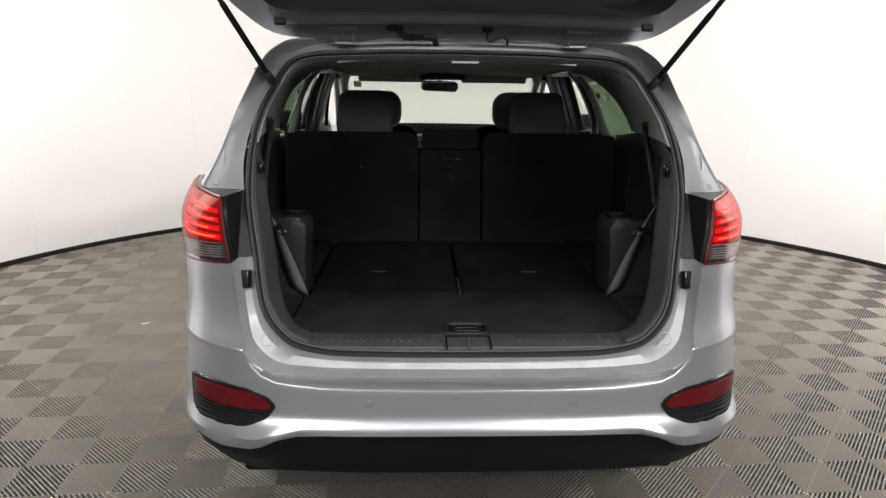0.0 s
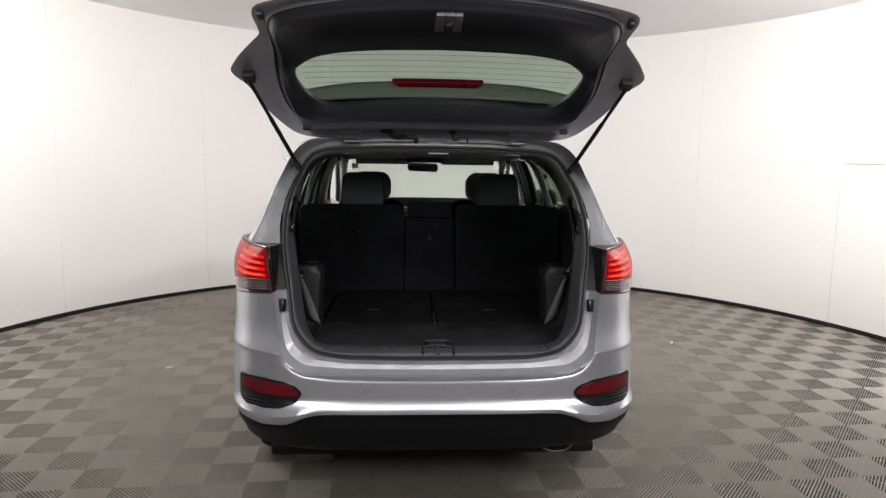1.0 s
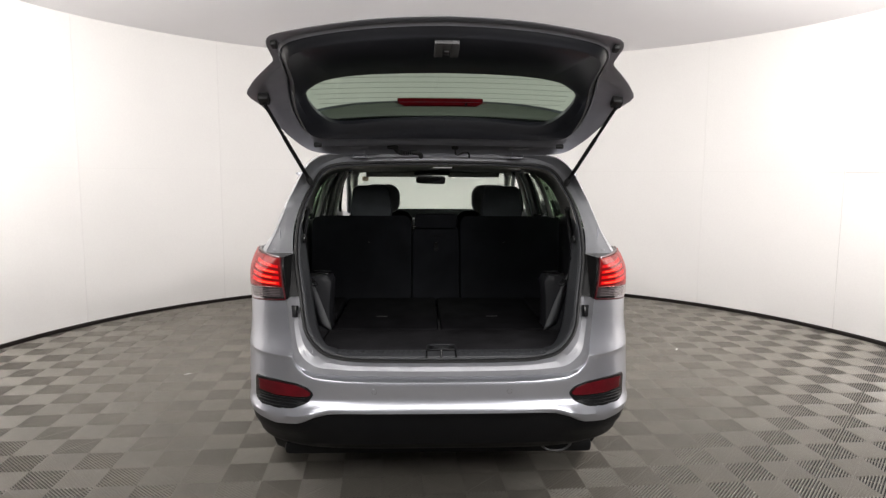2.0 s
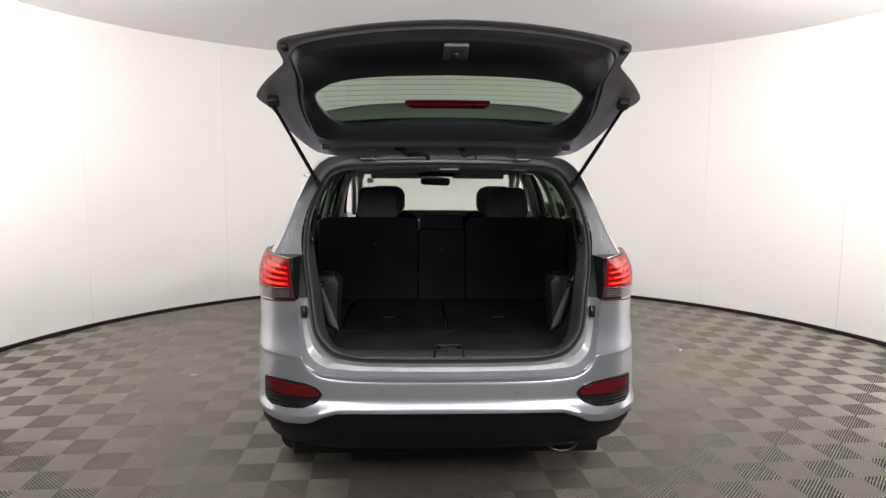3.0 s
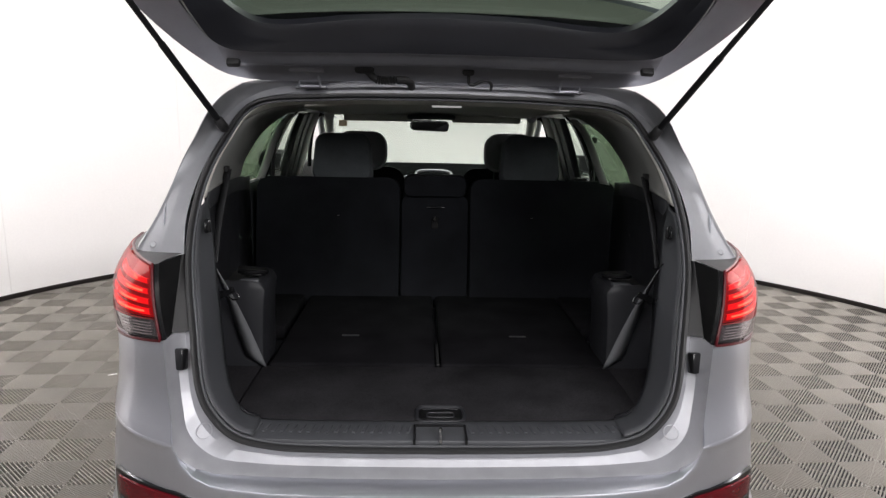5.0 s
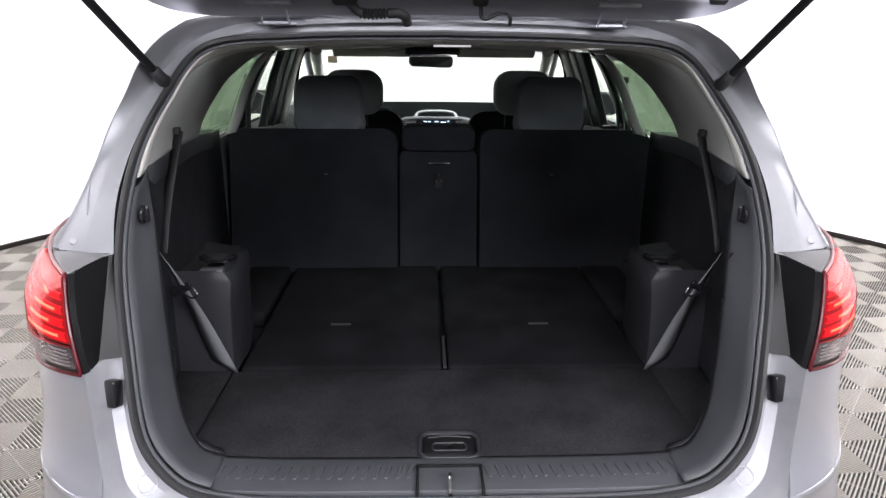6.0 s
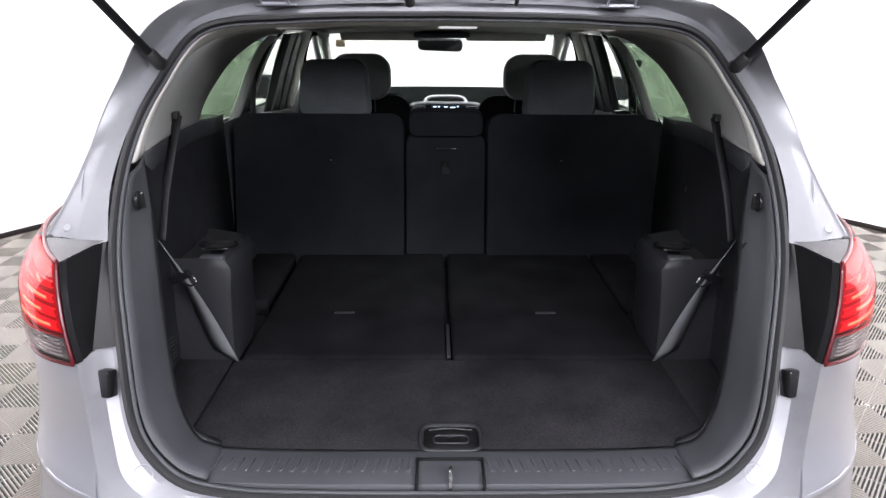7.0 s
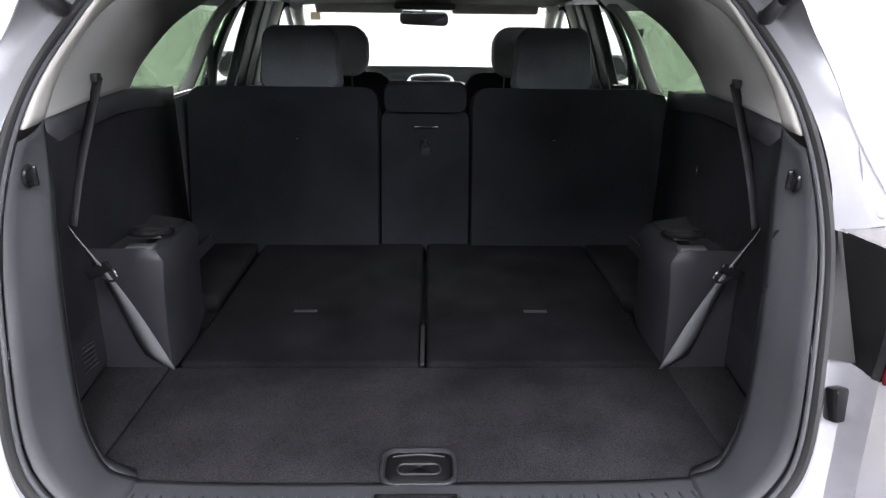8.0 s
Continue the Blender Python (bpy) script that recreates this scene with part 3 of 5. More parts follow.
def lamp_point(f, v, off):
    """f: 0 inner edge .. 1 side; v: 0 bottom .. 1 top."""
    zb = 1.072 - .034 * min(1, f * 1.3)
    zt = 1.243 + .006 * min(1.0, f / .45)
    z = zb + (zt - zb) * v
    k = (z - 1.073) / .172
    xa, ya = .655 + .029 * k, .056 + .053 * k
    bulge = .007 * math.sin(math.pi * min(max(v, 0), 1))
    at = quarter_plan(z, xa, ya, LW, 3.6 - 1.5 * max(0.0, min(1.0, (v - .6) / .4)) ** 1.5)
    x, y, _ = at(f)
    x2, y2, _ = at(min(f + .01, 1.0)) if f < .99 else (x, y + .01, 0)
    tx, ty = x2 - x, y2 - y
    L = math.hypot(tx, ty) + 1e-9
    return x + ty / L * (off + bulge), y - tx / L * (off + bulge), z


def lamp_patch(f0, f1, v0, v1, off, nf=22, nv=8, rim=.01):
    rows = []
    for v in np.linspace(v0, v1, nv):
        rows.append([lamp_point(f, v, off) for f in np.linspace(f0, f1, nf)])
    back = lambda f, v: lamp_point(f, v, off - rim)
    rows = [[back(f, v0) for f in np.linspace(f0, f1, nf)]] + rows + [[back(f, v1) for f in np.linspace(f0, f1, nf)]]
    rows = [[back(f0, min(max(v, v0), v1))] + r + [back(f1, min(max(v, v0), v1))] for v, r in zip([v0, *np.linspace(v0, v1, nv), v1], rows)]
    return grid_mesh(rows)


def lamp_bar(f0, f1, v, half, off, swoop, nf=20):
    """A bar across the lamp that climbs towards the car's side."""
    rows = [[], [], [], []]
    for k, f in enumerate(np.linspace(f0, f1, nf)):
        c = v + swoop * (k / (nf - 1)) ** 1.6
        for row, dv, o in zip(rows, (-half, -half, half, half), (off - .004, off, off, off - .004)):
            row.append(lamp_point(f, c + dv, o))
    return grid_mesh(rows)


LAMP_COVER = pane_material("red_lamp_cover", (.92, .24, .23), .045)
CLEAR_COVER = pane_material("clear_lamp_cover", (.93, .88, .88), .06)
for flip in (True, False):
    fl = (lambda b: mirrored(b)) if flip else (lambda b: b)
    lamp = part("tail_lamp", fl(lamp_patch(0.0, .86, .0, 1.0, .0, rim=.012)), GLOSS_BLACK, car, "lit red tail lamp with glowing bars")
    part("lamp_reflector", fl(lamp_patch(.014, .80, .31, .965, .003, rim=.004)), RED_LENS, lamp, "bright red lamp reflector")
    part("reverse_lens", fl(lamp_patch(.02, .70, .06, .28, .004, rim=.004)), CLEAR_LENS, lamp, "clear grey reversing lamp lens")
    for k, v in enumerate((.385, .515, .645, .775)):
        bar = part("light_bar", fl(lamp_bar(.035, .50 - .03 * k, v, .038 - .003 * k, .007, .085)), LED_BAR, lamp, "glowing red light bar")
        part("led_strip", fl(lamp_bar(.07 + .05 * (k % 2), (.36, .30, .24, .16)[k], v + .006, .011, .0085, .03, 12)), LED_CORE, bar)
    rim = [lamp_point(f, 0.0, .004) for f in np.linspace(.80, .01, 16)] + [lamp_point(.006, v, .004) for v in np.linspace(.03, .98, 12)] + [lamp_point(f, 1.0, .003) for f in np.linspace(.01, .80, 16)]
    part("lamp_rim", fl(tube(rim, .0036, 8)), RED_RIM, lamp, "thin red rim of the lamp")
    part("lens_mullion", fl(tube([lamp_point(f, .295, .008) for f in np.linspace(.01, .80, 18)], .0022, 6)), RED_RIM, lamp)
    cover = part("lamp_cover", fl(lamp_patch(.006, .84, .30, .985, .010, rim=.006)), LAMP_COVER, lamp, "glossy clear red lamp cover")
    cover.visible_shadow = False
    cover = part("lamp_cover", fl(lamp_patch(.006, .84, .02, .295, .010, rim=.006)), CLEAR_COVER, lamp, "clear cover of the reversing lamp")
    cover.visible_shadow = False
    for k in range(5):
        v = .08 + .038 * k
        part("lens_rib", fl(lamp_patch(.05, .56, v, v + .014, .0065, nf=16, nv=3, rim=.003)), CLEAR_RIB, lamp)

# black housing between lamp and opening: inner wall and top ledge
SEAL_X, SEAL_Y, SEAL_Z = (seal_pts[:, k] for k in range(3))


def housing():
    zs = np.linspace(1.073, 1.2465, 8)
    rows = [[], [], [], [], []]
    for z in zs:
        k = (z - 1.073) / .1735
        sx = float(np.interp(z, SEAL_Z, SEAL_X)) + .002
        sy = float(np.interp(z, SEAL_Z, SEAL_Y)) + .004
        corner = np.array((.652 + .002 * k, .110 + .100 * k, z))
        lamp_in = np.array(lamp_point(0, k, -.003))
        rows[0].append((min(sx, corner[0] - .001), sy, z))
        rows[1].append(tuple(corner - [.004, 0, 0]))
        rows[2].append(tuple(corner + [.001, -.003, 0]))
        rows[3].append(tuple(corner * .4 + lamp_in * .6 + [-.003, 0, 0]))
        rows[4].append(tuple(lamp_in))
    wall = grid_mesh(rows)
    fs = np.linspace(0, .46, 10)
    edge = [lamp_point(f, 1.0, -.002) for f in fs]
    back = [(.654 + .146 * k, .212 + .034 * k * k, 1.2490) for k in np.linspace(0, 1, 10)]
    mid = [tuple((np.array(a) + np.array(b)) / 2) for a, b in zip(edge, back)]
    return joined(wall, grid_mesh([edge, mid, back]))


bm = housing()
part("lamp_housing", mirrored(bm), HOUSING, car, "black plastic housing beside the tail lamp")
part("lamp_housing", bm, HOUSING, car, "black plastic housing beside the tail lamp")

# rubber buffers in the gutter
for s in (-1, 1):
    bm = moved(box(-.014, .014, -.012, .012, -.026, .026, .005), Matrix.Translation((s * .630, .094, 1.012)) @ Matrix.Rotation(radians(-14), 4, "X") @ Matrix.Rotation(radians(s * 20), 4, "Z"))
    part("rubber_buffer", bm, GLOSS_BLACK, car, "black rubber tailgate buffer")
    bm = moved(torus(.018, .0012, 24, 6), Matrix.Translation((s * .565, .040, .852)) @ Matrix.Rotation(radians(-35), 4, "X"))
    part("gutter_plug", bm, DIMMED_PAINT, car)

# ---- roof, sides, glass ----
def side_x(z):
    return float(np.interp(z, [1.25, 1.33, 1.40, 1.47, 1.53, 1.60, 1.65, 1.69], [.868, .848, .827, .804, .778, .741, .695, .640]))


rows = []
for y in (.70, .76, .84, .95, 1.1, 1.5, 2.0, 2.4, 2.62):
    zc = 1.705 + .022 * math.sin(math.pi * min(1, (y - .7) / 2.2)) - (.05 * max(0, y - 2.2) / .42)
    edge = float(np.interp(y, [.70, .78, .88, 1.0, 2.62], [.25, .45, .545, .588, .585]))
    rows.append([(edge * k, y, zc - .004 * k**2 - .02 * max(0, y - 2.3) * k**4) for k in np.linspace(0, 1, 9)])
roof = part("roof", both_sides(grid_mesh(rows)), PAINT, car, "silver roof", solid=.012)
# flange between the seal and the roof edge
XR = np.linspace(0, .50, 14)
top_y = lambda x: float(np.interp(x, SEAL_X[89:65:-1], SEAL_Y[89:65:-1]))
top_z = lambda x: float(np.interp(x, SEAL_X[89:65:-1], SEAL_Z[89:65:-1]))
bm = grid_mesh([[(x, top_y(x) + .006, top_z(x) + .003) for x in XR], [(x, .668, top_z(x) + .020) for x in XR], [(x, .690, 1.700 - .02 * x) for x in XR], [(x, .697, 1.722 - .03 * x) for x in XR], [(x, .74, 1.726 - .03 * x) for x in XR], [(x, .80, 1.712 - .02 * x) for x in XR]])
part("roof_edge", both_sides(bm), SHADED_PAINT, car, "silver roof edge above the tailgate opening")
# unseen strip, added to close the roof gap against light from above
bm = grid_mesh([[(x, .703, 1.720 - .03 * x) for x in XR], [(x, .688, 1.740 - .01 * x) for x in XR], [(x, .676, 1.756 + .02 * x) for x in XR]])
part("roof_light_block", both_sides(bm), RUBBER, car, "unseen black strip added to block light between roof and tailgate", solid=.003)
rows = []
for z, x in ((1.65, .690), (1.675, .655), (1.692, .62), (1.703, .585)):
    rows.append([(x, 1.2, z), (x, 1.7, z + .006), (x - .01, 2.2, z - .002), (x - .03, 2.62, z - .045)])
bm = grid_mesh(rows)
part("roof_rail_panel", mirrored(bm), PAINT, car)
part("roof_rail_panel", bm, PAINT, car)


def side_piece(yb0, yb1, yt0, yt1, z0, z1, inset=0.0):
    """A piece of the glasshouse side between two slanted edges."""
    rows = []
    for k in np.linspace(0, 1, 8):
        z = z0 + (z1 - z0) * k
        a, b = yb0 + (yt0 - yb0) * k, yb1 + (yt1 - yb1) * k
        rows.append([(side_x(z) - inset - .05 * max(0, (y - 2.4)) ** 1.5, y, z) for y in np.linspace(a, b, 6)])
    return grid_mesh(rows)


SIDES = [("quarter_window", .78, 1.80, 1.02, 1.94, 1.30, 1.60, .012, DARK_GLASS), ("pillar_cover", 1.805, 1.88, 1.945, 2.00, 1.285, 1.65, .004, GLOSS_BLACK),
         ("door_window", 1.885, 2.28, 2.005, 2.26, 1.29, 1.62, .006, DOOR_GLASS), ("pillar_cover", 2.28, 2.42, 2.26, 2.36, 1.285, 1.65, .0, GLOSS_BLACK),
         ("door_window", 2.42, 3.30, 2.36, 2.66, 1.285, 1.60, .006, GREEN_GLASS), ("window_frame", .76, 3.4, 1.2, 2.66, 1.60, 1.652, .0, PAINT)]
for name, a, b, c, d, z0, z1, inset, mat in SIDES:
    bm = side_piece(a, b, c, d, z0, z1, inset)
    for flip in (True, False):
        part(name, mirrored(bm) if flip else bm.copy(), mat, car, solid=.004 if "window" in name and mat is not PAINT else .03)
    bm.free()

# lower sides with wheel openings, and a plain front
def arch(y, z):
    return min(math.hypot(y - 1.06, z - .37), math.hypot(y - 3.84, z - .37)) < .41


rows = []
for z in np.linspace(.32, 1.29, 34):
    rows.append([(side_width(z) - (.05 * max(0, y - 3.4) ** 1.6), y, z - (.16 * max(0, y - 3.2) / 1.4 if z > 1.0 else 0) * (z - 1.0) / .29) for y in np.linspace(.64, 4.35, 110)])
bm = grid_mesh(rows)
bmesh.ops.delete(bm, geom=[f for f in bm.faces if arch(f.calc_center_median().y, f.calc_center_median().z) or (f.calc_center_median().y < 1.0 and f.calc_center_median().z > .872)], context="FACES")
part("body_side", mirrored(bm), PAINT, car, "silver car body side")
part("body_side", bm, PAINT, car, "silver car body side")
for y in (1.06, 3.84):
    for s in (-1, 1):
        pts = [(s * (side_width(.6) + .002), y + .415 * math.cos(a), .37 + .415 * math.sin(a)) for a in np.linspace(radians(-6), radians(186), 30)]
        part("wheel_arch", tube(pts, .028, 8), CLADDING, car, "black plastic wheel arch moulding")
        wheel = part("wheel", moved(tube([(-.10, 0, 0), (-.085, 0, 0), (.085, 0, 0), (.10, 0, 0)], .25, 32, [.20, .245, .245, .20]), Matrix.Translation((s * .785, y, .36))), DASH_SILVER, car, "alloy wheel with a black tyre")
        prof = [(-.11, .25), (-.118, .30), (-.108, .342), (-.07, .358), (0, .36), (.07, .358), (.108, .342), (.118, .30), (.11, .25)]
        bm = grid_mesh([[(px, r * math.cos(a), r * math.sin(a)) for a in np.linspace(0, 2 * math.pi, 49)[:-1]] for px, r in prof], around=True)
        part("tyre", moved(bm, Matrix.Translation((s * .785, y, .36))), TYRE, wheel, "black rubber tyre")
rows = []
for z, y1, w in ((.30, 4.62, .80), (.45, 4.74, .86), (.65, 4.78, .87), (.85, 4.76, .87), (1.0, 4.66, .84), (1.08, 4.50, .80), (1.14, 4.2, .78), (1.20, 3.7, .76), (1.235, 3.42, .74)):
    line = [(w * math.sin(a) ** (2 / 4), 4.0 - .4 + (y1 - 3.6) * max(0.0, math.cos(a)) ** (2 / 4), z) for a in np.linspace(math.pi / 2, 0, 22)]
    if z > 1.1:
        line = [(w * k, y1 - .05 * k * k, z - .03 * k**3) for k in np.linspace(1, 0, 22)]
    rows.append(line)
part("front_body", both_sides(grid_mesh(rows)), PAINT, car, "silver bonnet and front of the car")
part("underbody", box(-.72, .72, .24, 4.5, .30, .36, .02), CLADDING, car, "dark underbody panel")
# windscreen and front pillars
rows = []
for k in np.linspace(0, 1, 10):
    y, z, w = 2.60 + .85 * k, 1.632 - .405 * k - .04 * math.sin(math.pi * k) * -1, .585 + .12 * k
    rows.append([(w * s, y - .06 * s * s, z) for s in np.linspace(-1, 1, 13)])
ob = part("windscreen", grid_mesh(rows), SHIELD_GLASS, car, "clear windscreen", solid=.004)
ob.visible_shadow = False
for s in (-1, 1):
    pts = [(s * w, y, z) for w, y, z in ((.645, 2.50, 1.655), (.665, 2.62, 1.618), (.70, 2.95, 1.46), (.745, 3.38, 1.25))]
    part("front_pillar", tube(spline(pts, 12), .030, 10), PAINT, car)
    pts = [(s * w, y, z) for w, y, z in ((.600, 2.50, 1.605), (.622, 2.62, 1.570), (.655, 2.95, 1.43), (.70, 3.34, 1.24))]
    part("pillar_trim", tube(spline(pts, 12), .030, 10), TRIM_LIGHT, car, "light grey front pillar trim")
# exhaust tail pipe
bm = grid_mesh([[(.545 + r * 1.25 * math.cos(a), y + .05, .352 + r * .72 * math.sin(a)) for a in np.linspace(0, 2 * math.pi, 33)[:-1]] for y, r in ((.50, .055), (.20, .060), (.186, .062), (.184, .058), (.186, .052), (.24, .048), (.26, .001))], around=True)
part("tail_pipe", bm, STEEL, car, "oval polished exhaust tail pipe")


# ---- tailgate, standing open ----
HINGE_Y, HINGE_Z = .64, 1.69
GATE_A, GATE_B, BEND = radians(153), radians(167), .66


def gate_pt(x, s, n):
    """x across, s along the gate from its hinge, n towards its inner side."""
    w = 1 / (1 + math.exp(-(s - BEND) / .04))
    ya, za = HINGE_Y + s * math.cos(GATE_A), HINGE_Z + s * math.sin(GATE_A)
    yk, zk = HINGE_Y + BEND * math.cos(GATE_A), HINGE_Z + BEND * math.sin(GATE_A)
    yb, zb = yk + (s - BEND) * math.cos(GATE_B), zk + (s - BEND) * math.sin(GATE_B)
    y, z, a = ya + (yb - ya) * w, za + (zb - za) * w, GATE_A + (GATE_B - GATE_A) * w
    n = n + .022 * (x / .65) ** 2
    return x, y + n * math.cos(a + math.pi / 2), z + n * math.sin(a + math.pi / 2)


GATE_EDGE = [(0, .022), (.30, .025), (.53, .038), (.625, .080), (.69, .195), (.73, .31), (.752, .40), (.768, .48), (.812, .578), (.780, .650), (.72, .752), (.668, .832), (.642, .875), (.637, .94), (.633, 1.025),
             (.609, 1.080), (.495, 1.124), (.32, 1.168), (.19, 1.19), (0, 1.203)]
TRIM_EDGE = [(0, .220), (.30, .223), (.50, .232), (.575, .252), (.612, .30), (.624, .37), (.632, .48), (.624, .60), (.605, .74), (.598, .83), (.588, .945), (.558, 1.01), (.51, 1.045), (.345, 1.096), (.15, 1.125), (0, 1.133)]
GLASS_EDGE = [(0, .330), (.225, .320), (.427, .300), (.490, .318), (.550, .415), (.568, .550), (.525, .605), (.434, .672), (.32, .704), (0, .722)]


def edge_ring(edge, n, grow=0.0, count=64):
    """A full ring on the gate from a half outline of (x, s)."""
    pts = np.array([p[:2] for p in spline([(x, s, 0) for x, s in edge], count)])
    if grow:
        t = np.gradient(pts, axis=0)
        nn = np.stack([t[:, 1], -t[:, 0]], 1)
        nn /= np.linalg.norm(nn, axis=1)[:, None] + 1e-9
        pts = pts + nn * grow
    pts[0, 0] = pts[-1, 0] = 0
    half = [gate_pt(x, s, n) for x, s in pts]
    return half + [gate_pt(-x, s, n) for x, s in pts[-2:0:-1]]


def gate_sheet(rings):
    return grid_mesh([edge_ring(*r) for r in rings], around=True)


gate = part("tailgate", gate_sheet([(TRIM_EDGE, .006, .012), (TRIM_EDGE, -.004, .02), (GATE_EDGE, -.006, -.05), (GATE_EDGE, .004, -.016), (GATE_EDGE, .0, -.003), (GATE_EDGE, -.002, -.004), (GATE_EDGE, -.006, -.015),
                                    (GATE_EDGE, -.018, -.055), (GATE_EDGE, -.042, -.12), (GLASS_EDGE, -.055, .10), (GLASS_EDGE, -.030, .022)]),
            GATE_SHADED, car, "open silver tailgate seen from below")
part("inner_trim", gate_sheet([(TRIM_EDGE, -.004, .010), (TRIM_EDGE, .010, .004), (TRIM_EDGE, .032, -.009), (TRIM_EDGE, .038, -.018), (GLASS_EDGE, .018, .034), (GLASS_EDGE, .006, .016), (GLASS_EDGE, -.004, .006), (GLASS_EDGE, -.010, .002), (GLASS_EDGE, -.029, .006)]),
     GATE_TRIM, gate, "black plastic tailgate lining")
ring = edge_ring(GLASS_EDGE, -.030, .015)
c = gate_pt(0, .51, -.030)
bm = grid_mesh([[tuple(np.array(c) + (np.array(p) - c) * k) for p in ring] for k in (.001, .3, .6, .85, 1.0)], around=True)
ob = part("rear_window", bm, pane_material("rear_window_glass", (.40, .48, .41)), gate, "green tinted rear window with heating lines")
ob.visible_shadow = False
for k in range(9):
    s = .41 + .036 * k
    half = float(np.interp(s, [.36, .43, .56, .63, .70], [.46, .53, .555, .51, .43]))
    part("heating_line", tube([gate_pt(x, s, -.026) for x in np.linspace(-half, half, 14)], .0007, 5), TRIM_GREY, ob)
# spoiler over the glass, with the high brake lamp in its edge
rows = []
for s, n in ((.05, -.02), (.04, -.060), (.09, -.112), (.22, -.120), (.320, -.112), (.334, -.107), (.320, -.098), (.20, -.092), (.07, -.060)):
    wide = .47 + .15 * min(1, max(0, s - .04) / .16)
    rows.append([gate_pt(x, s - .03 * (abs(x) / .62) ** 3 * (s / .35), n + .03 * (abs(x) / .62) ** 4) for x in np.linspace(-wide, wide, 30)])
part("spoiler", grid_mesh(rows), GATE_SHADED, gate, "silver roof spoiler above the rear window")
rows = []
for s, n, w in ((.326, -.082, .165), (.336, -.084, .178), (.338, -.093, .194), (.343, -.103, .198), (.346, -.113, .196)):
    rows.append([gate_pt(x * w, s, n) for x in np.linspace(-1, 1, 16)])
part("high_brake_lamp", grid_mesh(rows), BRAKE_RED, gate, "dark red high brake lamp")
# added sheet, coloured dark for the shade between spoiler and glass
rows = []
for s, n in ((.325, -.107), (.322, -.098), (.320, -.088), (.318, -.066), (.318, -.048), (.320, -.033)):
    rows.append([gate_pt(x, s - .03 * (abs(x) / .62) ** 3, n + .02 * (abs(x) / .62) ** 4 * (n < -.05)) for x in np.linspace(-.60, .60, 30)])
part("spoiler_shade_sheet", grid_mesh(rows), SPOILER_SHADE, gate, "added dark grey sheet for the shaded silver underside of the spoiler", solid=.003)
part("washer_nozzle", tube([gate_pt(.118, .32, -.10), gate_pt(.118, .34, -.085)], .007, 8), GLOSS_BLACK, gate)
# raised painted flange between the lining and the hinges
rows = []
for s, n in ((.240, .004), (.232, .022), (.222, .028), (.205, .030), (.172, .030), (.158, .027), (.150, .018), (.146, .004), (.110, -.003)):
    rows.append([gate_pt(x, s + .012 * (abs(x) / .60) ** 4, n * (1 - .35 * (abs(x) / .60) ** 8)) for x in np.linspace(-.60, .60, 34)])
part("gate_flange", grid_mesh(rows), GATE_SHADED, gate, "silver painted flange along the hinge side")


# latch in the lining
def gate_box(x0, x1, s0, s1, n0, n1, bevel=.004):
    bm = box(x0, x1, s0, s1, n0, n1, bevel)
    for v in bm.verts:
        v.co = Vector(gate_pt(*v.co))
    bmesh.ops.recalc_face_normals(bm, faces=bm.faces)
    return bm


latch = part("latch_plate", joined(gate_box(-.043, -.014, .985, 1.104, .026, .050), gate_box(.014, .043, .985, 1.104, .026, .050), gate_box(-.016, .016, 1.045, 1.104, .026, .050)), TRIM_MID, gate, "grey latch surround in the tailgate lining")
part("latch", gate_box(-.009, .009, 1.012, 1.045, .030, .054, .003), STEEL, latch, "metal tailgate latch")
for s in (-1, 1):
    part("rubber_stop", moved(gate_box(s * .574 - .018, s * .574 + .018, .178, .198, .018, .040, .005), Matrix()), RUBBER, gate)
    part("corner_clip", gate_box(s * .600 - .010, s * .600 + .010, 1.010, 1.050, .0, .018, .004), RUBBER, gate)
    part("strut_bracket", gate_box(s * .745 - .022, s * .745 + .022, .525, .575, -.008, .022, .005), RUBBER, gate)
    lo, hi = np.array((s * .617, .470, 1.562)), np.array(gate_pt(s * .742, .55, .03))
    strut = part("gas_strut", tube([lo, lo + (hi - lo) * .03, lo + (hi - lo) * .60, lo + (hi - lo) * .605], .0092, 12), CLADDING, car, "black gas strut holding the tailgate up")
    part("piston_rod", tube([lo + (hi - lo) * .60, hi], .0075, 10), CLADDING, strut)
    part("ball_socket", tube([lo + (hi - lo) * -.035, lo + (hi - lo) * -.02, lo + (hi - lo) * .05, lo + (hi - lo) * .06], .0145, 12, [.010, .0145, .0135, .010]), RUBBER, strut)
    part("ball_stud", tube([lo, lo + np.array((0, .03, .0))], .008, 10), STEEL, strut)
    # hinge: two arms and a plate
    loop = [(s * x, y, z) for x, y, z in ((.366, .582, 1.722), (.364, .590, 1.708), (.364, .622, 1.682), (.426, .622, 1.682), (.424, .590, 1.708), (.422, .582, 1.722))]
    hinge = part("hinge", box(*sorted((s * .352, s * .442)), .634, .672, 1.678, 1.683, .002), DIMMED_PAINT, car, "painted tailgate hinge")
    part("hinge_loop", tube(loop, .0040, 8), GATE_SHADED, hinge)
    part("hinge_plate", box(*sorted((s * .346, s * .446)), .556, .590, 1.720, 1.732, .003), GATE_SHADED, hinge)
    part("hinge_bolt", moved(cushion(.014, .014, .008, .005, .02), Matrix.Translation((s * .395, .578, 1.719)) @ Matrix.Rotation(radians(60), 4, "X")), DIMMED_PAINT, hinge)
# corrugated wiring boot and washer hose
pts = spline([(-.226, .570, 1.734), (-.212, .580, 1.722), (-.199, .592, 1.709), (-.176, .598, 1.704), (-.140, .600, 1.706), (-.106, .603, 1.707), (-.092, .612, 1.700), (-.088, .630, 1.684)], 48)
